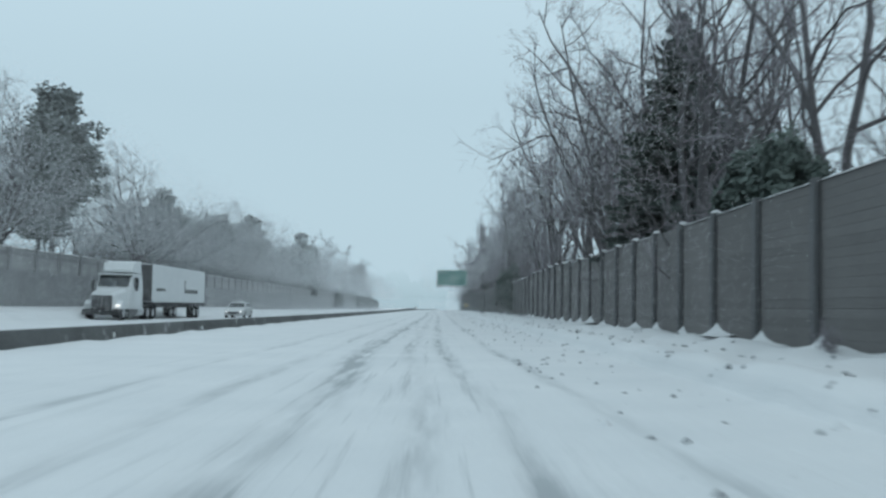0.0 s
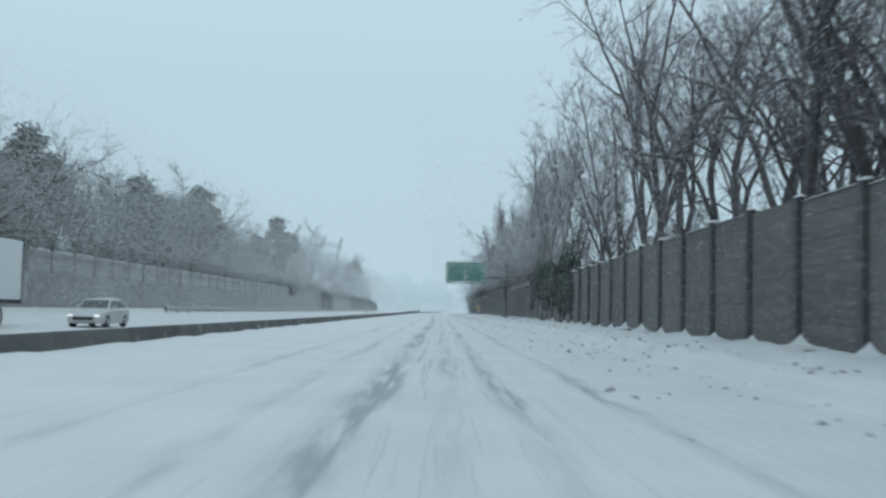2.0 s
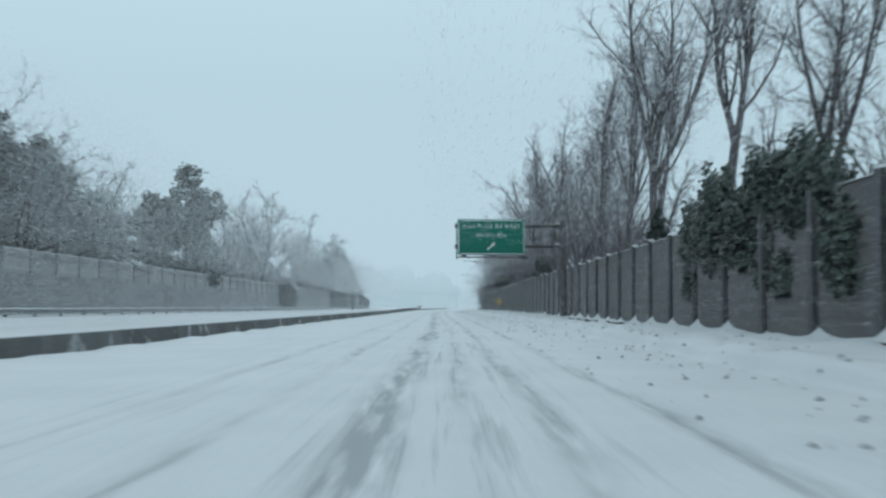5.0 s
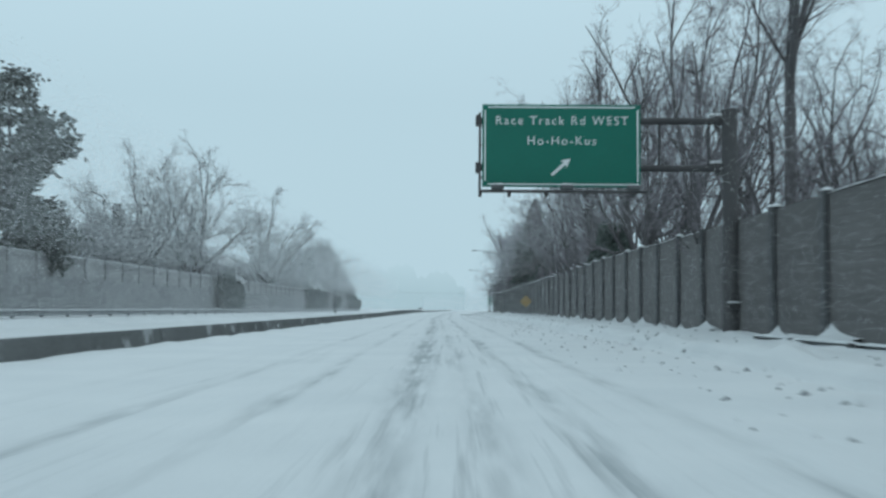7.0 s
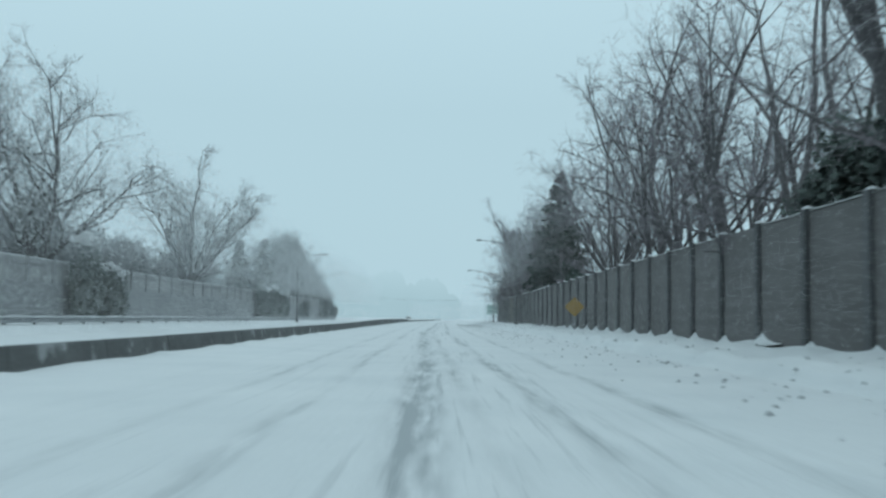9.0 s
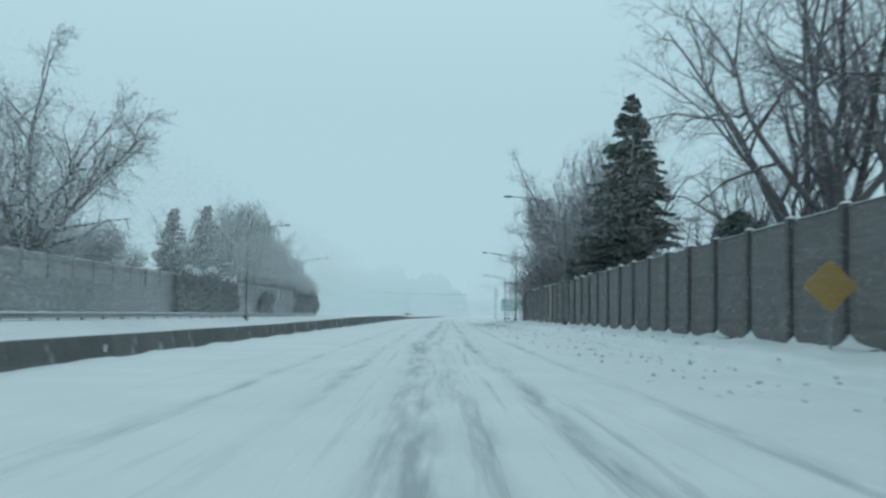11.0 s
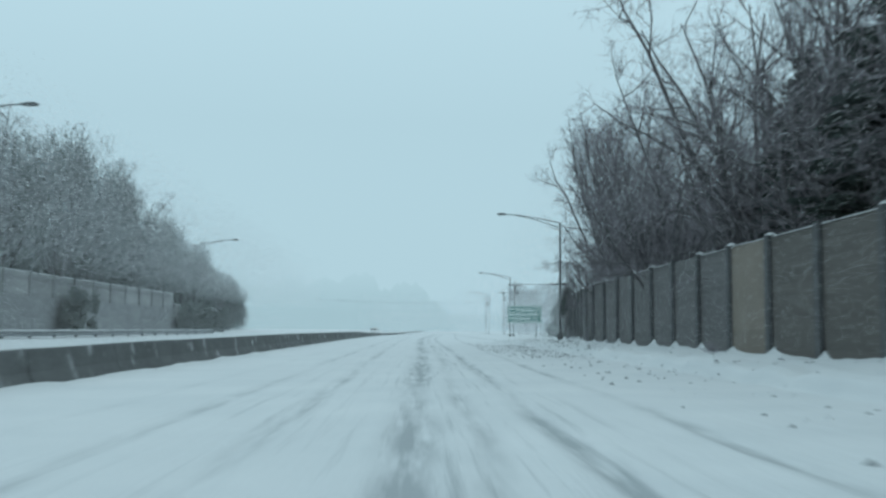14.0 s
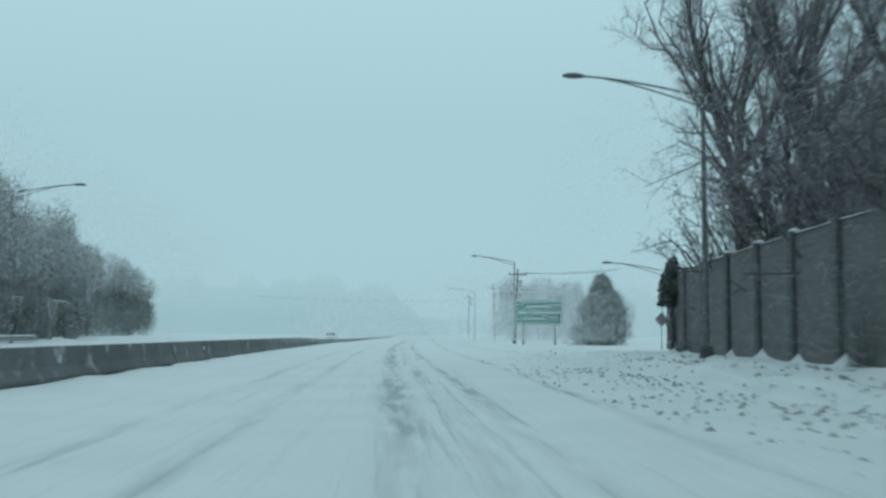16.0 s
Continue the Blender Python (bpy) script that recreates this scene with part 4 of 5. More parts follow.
r_thick = random.Random(17)
# past the wall's far end, thinning out to the open ground
for k in range(12):
    y = 372 + 8.8 * k
    thicket(-30.6 - 0.03 * (y - 372) + r_thick.uniform(-0.9, 0.9), y, r_thick.uniform(3.5, 4.3), float(line(y, [(372, 14), (385, 15.5), (408, 13.5), (430, 11), (445, 9.5), (470, 7.5)])), 120 + k)
# bare trees in the distance past the guide sign
for k, (x, y, h) in enumerate(((19.5, 523, 10.0), (24.5, 526, 10.5), (29.5, 522, 9.5), (36, 520, 8.0))):
    thicket(x, y, 5.5, h, 170 + k, M_FROST_HAZE, "rounded leafless tree thick with frosted twigs paled for haze", "trees past the guide sign")
# beside the first straight
for k in range(8):
    y = 108 + 12.2 * k
    thicket(-31 + r_thick.uniform(-0.9, 0.6), y, r_thick.uniform(4.2, 5.0), float(line(y, [(108, 9.5), (143, 12.5), (160, 12.5), (194, 10.5)])), 140 + k)
# low growth under the great trees
for k in range(9):
    y = 232 + 12.2 * k
    thicket(-32.8 + r_thick.uniform(-0.9, 0.9), y, r_thick.uniform(4.0, 4.7), float(line(y, [(232, 8.5), (255, 9), (280, 7.5), (338, 7.5)])), 150 + k, M_FROST_HAZE, "low leafless growth thick with frosted twigs paled for haze")


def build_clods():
    """Broken lumps of clean snow thrown on to the bank by the plough, and added dark lumps standing in for windscreen
    droplets.
    """
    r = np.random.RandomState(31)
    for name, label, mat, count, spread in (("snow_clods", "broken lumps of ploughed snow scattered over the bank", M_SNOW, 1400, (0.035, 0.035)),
                                            ("slush_clods", "dark grey lumps on the snow bank standing in for windscreen droplets", M_DROPLET, 2100, (0.038, 0.020))):
        verts, faces = [], []
        for _ in range(count):
            y = r.uniform(4, 400) if r.rand() < 0.72 else r.uniform(348, 382)
            x = r.normal(4.9, 0.9) if r.rand() < 0.35 else r.uniform(1.6, 7.8)
            s = abs(r.normal(*spread)) * 0.8 + 0.018
            z = float(ground_z(x, y))
            b = len(verts)
            for dx, dy, dz in ((1, 0, 0), (0, 1, 0), (-1, 0, 0), (0, -1, 0), (0, 0, 0.9), (0, 0, -0.5)):
                k = s * r.uniform(0.7, 1.3)
                verts.append((x + dx * k, y + dy * k * 1.3, z + dz * k))
            faces += [(b, b + 1, b + 4), (b + 1, b + 2, b + 4), (b + 2, b + 3, b + 4), (b + 3, b, b + 4), (b + 1, b, b + 5), (b + 2, b + 1, b + 5), (b + 3, b + 2, b + 5), (b, b + 3, b + 5)]
        tagged(new(name, mesh_from(name, verts, faces, mat)), label, "snow", kind="stuff")


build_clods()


def weed(x, y, height, seed, label, climbing=False):
    """A tuft of dry stalks, or a bare vine clinging to the wall."""
    r = random.Random(seed)
    sk = Skin()
    for _ in range(26 if climbing else 16):
        p = Vector((r.uniform(-0.1, 0.1), r.uniform(-0.45, 0.45), 0))
        d = Vector((r.gauss(0, 0.05 if climbing else 0.3), r.gauss(0, 0.35), 1))
        stalk = grow(r, p, d, height * r.uniform(0.4, 1.0), 0.18, 0.05, 4)
        if climbing:
            for q in stalk:
                q.x = max(-0.1, min(0.1, q.x))
        sk.tube(stalk, [0.012, 0.010, 0.008, 0.006, 0.003], 3)
        for q in stalk[1:]:
            for _k in range(3):
                dd = Vector((r.gauss(0, 0.4), r.gauss(0, 1), r.uniform(-0.2, 0.8))).normalized()
                sk.blade(q, q + dd * r.uniform(0.08, 0.3), 0.02, off(r, dd, 1.57))
    ob = tagged(new("dry_weed", sk.mesh("dry_weed", M_FROST_HAZE if climbing else M_TWIG, False)), label, "weed", "weeds by the wall")
    ob.location = (x, y, float(ground_z(x, y)) - 0.03)


weed(7.5, 19.6, 0.6, 1, "tuft of dry brown stalks poking through the snow bank")
weed(7.7, 291.5, 0.45, 2, "tuft of dry brown stalks poking through the snow bank")
weed(7.6, 338, 0.4, 3, "tuft of dry brown stalks poking through the snow bank")
weed(11.4, 392.6, 0.6, 4, "tuft of dry brown stalks beside the wall end")
weed(wall_x(368.2) - 0.14, 368.2, 2.6, 5, "frosted bare vine climbing the timber wall", True)
weed(8.16, 120.5, 1.2, 6, "frosted bare vine climbing the timber wall", True)
weed(wall_x(388.0) - 0.16, 387.9, 1.3, 7, "frosted bare vine climbing the timber wall", True)


# ---------------------------------------------------------------- sign writing
def writing(name, text, size, parent, x, y, z, mat):
    cu = bpy.data.curves.new(name, "FONT")
    cu.body, cu.size, cu.extrude, cu.offset = text, size, 0.006, 0.0
    cu.align_x, cu.align_y, cu.space_character = "CENTER", "BOTTOM_BASELINE", 1.24
    cu.materials.append(mat)
    ob = new(name, cu)
    ob.parent = parent
    ob.location, ob.rotation_euler = (x, y, z), (radians(90), 0, 0)
    return ob


def build_overhead_sign():
    s = thing("overhead_sign", "green highway exit sign on a dark cantilever post", "road sign", at=(0, 183.9, 0))
    x0, x1, z0, z1 = -0.14, 5.16, 5.33, 8.12
    bm = bmesh.new()
    box(bm, x0, x1, -0.02, 0.03, z0, z1, 0.008)
    part("panel", bm, M_GREEN, s)
    bm = bmesh.new()
    i, w = 0.07, 0.045
    for a in ((x0 + i + 0.12, x1 - i - 0.12, z1 - i - w, z1 - i), (x0 + i + 0.12, x1 - i - 0.12, z0 + i, z0 + i + w), (x0 + i, x0 + i + w, z0 + i + 0.12, z1 - i - 0.12), (x1 - i - w, x1 - i, z0 + i + 0.12, z1 - i - 0.12)):
        box(bm, a[0], a[1], -0.026, -0.021, a[2], a[3])
    part("border", bm, M_WHITE, s, "thin white border line")
    writing("lettering", "Race Track Rd WEST", 0.41, s, 2.52, -0.03, 7.44, M_WHITE)
    writing("lettering", "Ho-Ho-Kus", 0.41, s, 2.52, -0.03, 6.76, M_WHITE)
    bm = bmesh.new()
    c, u, w = Vector((2.5, -0.03, 6.02)), Vector((0.74, 0, 0.67)).normalized(), Vector((-0.67, 0, 0.74)).normalized()
    out = [c - u * 0.42 - w * 0.05, c + u * 0.16 - w * 0.05, c + u * 0.12 - w * 0.16, c + u * 0.42, c + u * 0.12 + w * 0.16, c + u * 0.16 + w * 0.05, c - u * 0.42 + w * 0.05]
    loft(bm, [[p for p in out], [p + Vector((0, 0.008, 0)) for p in out]])
    part("arrow", bm, M_WHITE, s, "white arrow pointing up and to one side")
    for zc in (5.65, 6.1, 6.75, 7.4):
        part("stiffener", boxed(x0 - 0.03, x1 + 0.03, 0.03, 0.10, zc - 0.04, zc + 0.04), M_STEEL, s)
    for zc in (7.60, 6.0):
        part("arm", tube(bmesh.new(), [(x0 - 0.1, 0.22, zc), (8.15, 0.10, zc)], 0.115, 12), M_RUST, s)
        part("flange", tube(bmesh.new(), [(7.68, 0.12, zc), (7.85, 0.11, zc)], 0.22, 12), M_RUST, s)
        part("snow_lump", mesh_to_bm(mound(0.5, 0.16, 0.10, 3, 6)), M_SNOW, s).matrix_local = pose(7.48, 0.13, zc + 0.19, 0, 0, -90)
    for xa, za, xb, zb in ((5.84, 6.05, 5.84, 7.55), (7.5, 6.05, 7.5, 7.55)):
        part("brace", tube(bmesh.new(), [(xa, 0.22, za), (xb, 0.22, zb)], 0.045, 8), M_RUST, s)
    part("pole", tube(bmesh.new(), [(8.15, 0.0, 0.1), (8.15, 0.0, 1.4), (8.15, 0.0, 7.9)], [0.29, 0.28, 0.25], 16), M_RUST, s)
    part("pole_cap", tube(bmesh.new(), [(8.15, 0.0, 7.9), (8.15, 0.0, 7.98)], [0.29, 0.27], 16), M_RUST, s)
    part("access_cover", boxed(7.95, 8.35, -0.36, -0.27, 1.25, 1.5, 0.02), M_RUST, s)
    part("snow_lump", mesh_to_bm(mound(0.46, 0.12, 0.09, 4, 6)), M_SNOW, s).matrix_local = pose(7.92, -0.32, 1.5, 0, 0, -90)
    # walkway with lamps below the panel
    part("walkway_rail", boxed(x0 - 0.1, x1 + 0.1, -0.55, -0.45, 5.08, 5.16), M_RUST, s)
    part("walkway", boxed(x0 - 0.1, x1 + 0.1, -0.45, 0.0, 5.14, 5.19), M_STEEL, s)
    for xx in (x0 - 0.06, 0.75, 2.0, 3.3, 4.9):
        part("bracket", boxed(xx - 0.04, xx + 0.04, -0.55, 0.12, 5.0, 5.14), M_RUST, s)
    part("side_frame", boxed(x0 - 0.12, x0 - 0.04, -0.02, 0.14, 5.0, 7.85), M_RUST, s)
    for zc in (7.6, 6.0):
        part("clamp", boxed(x0 - 0.22, x0 - 0.10, 0.02, 0.34, zc - 0.17, zc + 0.17, 0.02), M_RUST, s)
    for xx in (0.35, 2.65, 4.85):
        lamp = part("sign_lamp", boxed(xx - 0.21, xx + 0.21, -0.60, -0.34, 5.19, 5.35, 0.04), M_LAMP, s)
        cap = part("snow_cap", mesh_to_bm(mound(0.42, 0.12, 0.07, int(xx * 9), 6)), M_SNOW, lamp)
        cap.matrix_local = pose(xx - 0.21, -0.47, 5.345, 0, 0, -90)


def mesh_to_bm(vf):
    bm = bmesh.new()
    vs = [bm.verts.new(v) for v in vf[0]]
    for f in vf[1]:
        bm.faces.new([vs[i] for i in f])
    bmesh.ops.recalc_face_normals(bm, faces=bm.faces)
    return bm


build_overhead_sign()


def build_guide_sign():
    s = thing("guide_sign", "green roadside guide sign on two posts", "road sign", at=(0, 444.4, 0))
    x0, x1, z0, z1 = 9.95, 14.73, 2.2, 4.6
    part("panel", boxed(x0, x1, -0.02, 0.03, z0, z1, 0.01), M_GREEN, s)
    bm = bmesh.new()
    for a in ((x0 + 0.08, x1 - 0.08, z1 - 0.12, z1 - 0.07), (x0 + 0.08, x1 - 0.08, z0 + 0.07, z0 + 0.12), (x0 + 0.07, x0 + 0.12, z0 + 0.12, z1 - 0.12), (x1 - 0.12, x1 - 0.07, z0 + 0.12, z1 - 0.12)):
        box(bm, a[0], a[1], -0.026, -0.021, a[2], a[3])
    part("border", bm, M_WHITE, s)
    for zc, a, b in ((4.0, 1.2, 3.6), (3.4, 0.35, 4.4), (2.8, 0.9, 3.0)):
        part("writing_bar", boxed(x0 + a, x0 + b, -0.027, -0.021, zc - 0.055, zc + 0.055), M_WHITE, s)
    for xx in (10.85, 13.95):
        part("post", boxed(xx - 0.1, xx + 0.1, 0.03, 0.18, 0.1, 4.3), M_STEEL, s)


build_guide_sign()


def diamond_sign(x, y, z, size, mat, label, rz=0):
    s = thing("warning_sign", label, "road sign", at=(x, y, 0), rz=radians(rz))
    bm = bmesh.new()
    h = size / math.sqrt(2)
    out = []
    for cx, cz in ((0, -h), (h, 0), (0, h), (-h, 0)):
        for dx, dz in ((-0.04, 0.0), (0.04, 0.0)):
            a = Vector((cx, 0, cz))
            t = Vector((-cz, 0, cx)).normalized()
            out.append(a * 0.95 + t * dx)
    loft(bm, [[p + Vector((0, -0.012, z)) for p in out], [p + Vector((0, 0.012, z)) for p in out]])
    part("panel", bm, mat, s)
    g = float(ground_z(x, y))
    part("post", boxed(-0.035, 0.035, 0.012, 0.06, g - 0.2, z + 0.3), M_STEEL, s)
    return s


diamond_sign(7.25, 262.0, 2.1, 0.95, M_YELLOW, "yellow diamond warning sign on a steel post")
diamond_sign(15.0, 409.5, 2.25, 0.62, M_RUST, "dark back of a diamond road sign on a post")


# ---------------------------------------------------------------- lamps and poles
def street_lamp(x, y, reach, height, base=True, label="tall steel street lamp with a long curved arm"):
    """Pole at (x, y) with its arm reaching along x."""
    g = float(ground_z(min(x, 11), y))
    s = thing("street_lamp", label, "street lamp", "street lamps along the highway", at=(x, y, g))
    h = height - g
    part("pole", tube(bmesh.new(), [(0, 0, -0.2), (0, 0, h - 0.6)], [0.11, 0.065], 12), M_LAMP, s)
    n = 8
    up = [(reach * k / n, 0, h - 0.62 + 0.62 * (1 - (1 - k / n) ** 1.5)) for k in range(n + 1)]
    low = [(reach * k / n * 0.8, 0, h - 0.98 + 0.90 * (1 - (1 - k / n) ** 1.25)) for k in range(n + 1)]
    part("arm", tube(bmesh.new(), up, 0.036, 8), M_LAMP, s)
    part("arm_brace", tube(bmesh.new(), low, 0.03, 8), M_LAMP, s)
    sg = 1 if reach > 0 else -1
    head = bmesh.new()
    outs = []
    for k, (hw, hh) in enumerate(((0.05, 0.05), (0.13, 0.09), (0.16, 0.11), (0.15, 0.10), (0.06, 0.05))):
        xx = reach + sg * 0.19 * (k - 0.8)
        outs.append([(xx, hw * math.cos(a), h + hh * math.sin(a) * (1 if math.sin(a) > 0 else 0.75)) for a in [2 * math.pi * j / 10 for j in range(10)]])
    loft(head, outs)
    part("lamp_head", head, M_LAMP, s, "grey oval lamp head")
    if base:
        part("base_box", loft(bmesh.new(), [[(-a, -a, z), (a, -a, z), (a, a, z), (-a, a, z)] for a, z in ((0.19, -0.2), (0.19, 0.03), (0.15, 0.36))]), M_RUST, s)
    return s


street_lamp(7.75, 320.3, -4.45, 11.0)
street_lamp(8.03, 378.5, -4.15, 9.9)
street_lamp(11.3, 455, -4.1, 9.7)
street_lamp(17.5, 417, -4.1, 6.4, False)
street_lamp(-22.9, 344.5, 3.9, 10.4)
street_lamp(-26.0, 410, 3.9, 10.5)
street_lamp(13.5, 530, -4.1, 9.6)


def utility_pole(x, y, h, lean):
    s = thing("utility_pole", "leaning wooden utility pole with crossarm and wires", "utility pole", "utility poles", at=(x, y, 0), rz=0)
    part("pole", tube(bmesh.new(), [(0, 0, -0.3), (lean, 0, h)], [0.15, 0.10], 10), M_WOODPOLE, s)
    part("crossarm", boxed(lean - 1.1, lean + 1.1, -0.06, 0.06, h - 0.75, h - 0.6), M_WOODPOLE, s)
    for dx in (-1.0, -0.45, 0.5, 1.0):
        part("insulator", tube(bmesh.new(), [(lean + dx, 0, h - 0.6), (lean + dx, 0, h - 0.45)], 0.05, 8), M_DARK, s)
    part("transformer", tube(bmesh.new(), [(lean + 0.35, 0, h - 2.3), (lean + 0.35, 0, h - 1.4)], 0.24, 12), M_STEEL, s)
    return s


utility_pole(13.0, 468, 9.2, 0.35)
utility_pole(15.6, 515, 9.6, -0.3)
utility_pole(14.8, 560, 9.6, 0.1)


def wire(a, b, sag):
    a, b = Vector(a), Vector(b)
    pts = [a.lerp(b, k / 12) - Vector((0, 0, sag * 4 * (k / 12) * (1 - k / 12))) for k in range(13)]
    ob = part("overhead_wire", tube(bmesh.new(), pts, 0.02, 4), M_DARK)
    tagged(ob, "thin dark overhead wire strung between poles", "wire", "overhead wires")


for dx in (-1.0, 0.5, 1.0):
    wire((13.35 + dx, 468, 8.75), (15.3 + dx, 515, 9.15), 0.4)
    wire((13.35 + dx, 468, 8.75), (24 + dx, 464, 9.0), 0.3)
wire((15.3, 515, 7.2), (-24, 517, 7.4), 0.6)

# lone bushy evergreen in the open ground past the wall
lone = thing("evergreen_tree", "lone bushy evergreen standing in open snow", "tree", at=(17.9, 441, 0.1))
for _me, _nm in zip((conifer(47, 6.0, 2.6, 0.3, 0.03, M_EVERGREEN)[0], brush_mass(47, (3.9, 3.9, 6.6), 15000, M_EVERGREEN, 0.06, 0.75, "cone", 130)), ("trunk", "crown")):
    new(_nm, _me).parent = lone


# ---------------------------------------------------------------- vehicles
def wheel(parent, x, y, z, r, w):
    """A wheel whose axle lies along x."""
    t = bmesh.new()
    loft(t, [[(a, r * k * math.cos(2 * math.pi * j / 20), r * k * math.sin(2 * math.pi * j / 20)) for j in range(20)] for a, k in ((-w / 2, 0.6), (-w / 2, 0.94), (-w / 2 + 0.03, 1.0), (w / 2 - 0.03, 1.0), (w / 2, 0.94), (w / 2, 0.6))])
    ob = thing_part("wheel", parent, (x, y, z))
    part("tyre", t, M_TYRE, ob)
    part("rim", tube(bmesh.new(), [(-w / 2 - 0.005, 0, 0), (w / 2 + 0.005, 0, 0)], r * 0.58, 16), M_CHROME, ob)


def thing_part(name, parent, loc):
    ob = new(name)
    ob.parent = parent
    ob.location = loc
    return ob


def build_truck(x, y, z):
    """Long-nosed tractor with a box trailer; local y runs from the bumper to the tail."""
    t = thing("semi_truck", "white long-nosed semi truck hauling a white box trailer", "truck", at=(x, y, z))
    W = 1.22
    cab = bmesh.new()
    loft(cab, [[(-a, yy, zb), (a, yy, zb), (a, yy, zm), (a * 0.93, yy, zt), (-a * 0.93, yy, zt), (-a, yy, zm)] for yy, a, zb, zm, zt in
               ((2.15, 0.98, 0.85, 1.75, 2.02), (2.35, 1.15, 0.75, 1.85, 2.25), (2.9, 1.2, 0.75, 2.1, 3.0), (3.3, 1.22, 0.75, 2.2, 3.1), (4.9, 1.22, 0.75, 2.2, 3.1))])
    part("cab", cab, M_PAINT, t)
    hood = bmesh.new()
    loft(hood, [[(-a, yy, 0.75), (a, yy, 0.75), (a, yy, zm), (a * 0.82, yy, zt), (-a * 0.82, yy, zt), (-a, yy, zm)] for yy, a, zm, zt in
                ((0.15, 0.72, 1.5, 1.66), (0.35, 0.80, 1.64, 1.80), (1.3, 0.92, 1.78, 1.98), (2.2, 1.0, 1.86, 2.1))])
    part("hood", hood, M_PAINT, t)
    part("hood_snow", mesh_to_bm(mound(1.9, 0.75, 0.10, 12, 8)), M_SNOW, t).location = (0, 0.3, 1.80)
    part("grille", boxed(-0.66, 0.66, 0.04, 0.18, 0.75, 1.62, 0.03), M_POST, t, "dark slatted radiator grille")
    part("bumper", boxed(-1.2, 1.2, -0.05, 0.25, 0.35, 0.72, 0.05), M_DARK, t)
    for s in (-1, 1):
        f = bmesh.new()
        pts = [(0.35, 0.75), (0.45, 1.12), (0.8, 1.3), (1.25, 1.28), (1.6, 1.1), (1.75, 0.75)]
        loft(f, [[(s * xx, a, b) for a, b in pts] for xx in (0.78, 1.2)])
        part("fender", f, M_PAINT, t)
        part("headlight", boxed(s * 0.98 - 0.11, s * 0.98 + 0.11, 0.20, 0.42, 0.9, 1.04, 0.03), M_HEADLIGHT if s > 0 else M_CHROME, t)
        part("side_window", boxed(s * 1.215 - 0.012, s * 1.215 + 0.012, 3.0, 3.95, 2.2, 2.86, 0.01), M_GLASS, t)
        part("door", boxed(s * 1.222 - 0.01, s * 1.222 + 0.01, 2.85, 4.05, 0.95, 2.05, 0.005), M_PAINT, t)
        m = part("mirror", boxed(s * 1.45 - 0.07, s * 1.45 + 0.07, 2.62, 2.72, 1.95, 2.6, 0.02), M_DARK, t)
        part("mirror_arm", tube(bmesh.new(), [(s * 1.2, 2.85, 2.62), (s * 1.45, 2.68, 2.62)], 0.02, 6), M_DARK, m)
        part("fuel_tank", tube(bmesh.new(), [(s * 0.9, 4.0, 0.62), (s * 0.9, 5.4, 0.62)], 0.32, 14), M_CHROME, t)
        wheel(t, s * 1.02, 1.05, 0.5, 0.5, 0.3)
        for yy in (6.4, 7.7):
            wheel(t, s * 0.92, yy, 0.5, 0.5, 0.55)
        for yy in (19.8, 21.1):
            wheel(t, s * 0.96, yy, 0.5, 0.5, 0.55)
        part("landing_leg", boxed(s * 0.8 - 0.06, s * 0.8 + 0.06, 9.6, 9.72, 0.15, 1.2), M_DARK, t)
        part("side_rail", boxed(s * 1.255 - 0.03, s * 1.255 + 0.03, 7.3, 23.4, 1.06, 1.24), M_DARK, t)
    screen = bmesh.new()
    loft(screen, [[(-1.0, 2.26, 2.24), (1.0, 2.26, 2.24), (1.02, 2.80, 2.98), (-1.02, 2.80, 2.98)], [(-1.0, 2.36, 2.18), (1.0, 2.36, 2.18), (1.02, 2.90, 2.92), (-1.02, 2.90, 2.92)]])
    part("windscreen", screen, M_GLASS, t)
    part("sun_visor", boxed(-1.14, 1.14, 2.6, 2.95, 3.0, 3.1, 0.02), M_PAINT, t)
    fair = bmesh.new()
    loft(fair, [[(-a, yy, zb), (a, yy, zb), (a * 0.96, yy, zt), (-a * 0.96, yy, zt)] for yy, a, zb, zt in ((3.3, 0.95, 3.22, 3.4), (3.5, 1.08, 3.2, 3.85), (4.8, 1.12, 3.1, 4.0))])
    part("roof_fairing", fair, M_PAINT, t)
    part("chassis", boxed(-0.45, 0.45, 0.5, 8.2, 0.55, 0.85), M_DARK, t)
    trailer = thing_part("trailer", t, (0, 7.2, 0))
    part("box", boxed(-1.25, 1.25, 0, 16.2, 1.25, 3.95, 0.04), M_PAINT, trailer)
    part("front_wall", boxed(-1.2, 1.2, -0.06, -0.004, 1.3, 3.9, 0.01), M_POST, trailer, "dark front wall of the trailer")
    part("rear_frame", boxed(-1.27, 1.27, 16.2, 16.28, 1.15, 4.0, 0.01), M_DARK, trailer)
    part("undercarriage", boxed(-0.5, 0.5, 0.8, 15.8, 0.85, 1.22), M_DARK, trailer)
    for a, b, za, zb in ((1.0, 3.4, 2.05, 2.25), (9.5, 13.5, 2.0, 2.3)):
        part("writing_bar", boxed(1.252, 1.262, a, b, za, zb), M_CONC, trailer)
    part("logo_bar", boxed(1.252, 1.262, 9.1, 9.4, 1.95, 3.0), M_CONC, trailer)
    part("roof_snow", mesh_to_bm(mound(16.0, 1.2, 0.10, 14, 14)), M_SNOW, trailer).location = (0, 0.1, 3.94)


build_truck(-21.5, 65.2, 0.06)


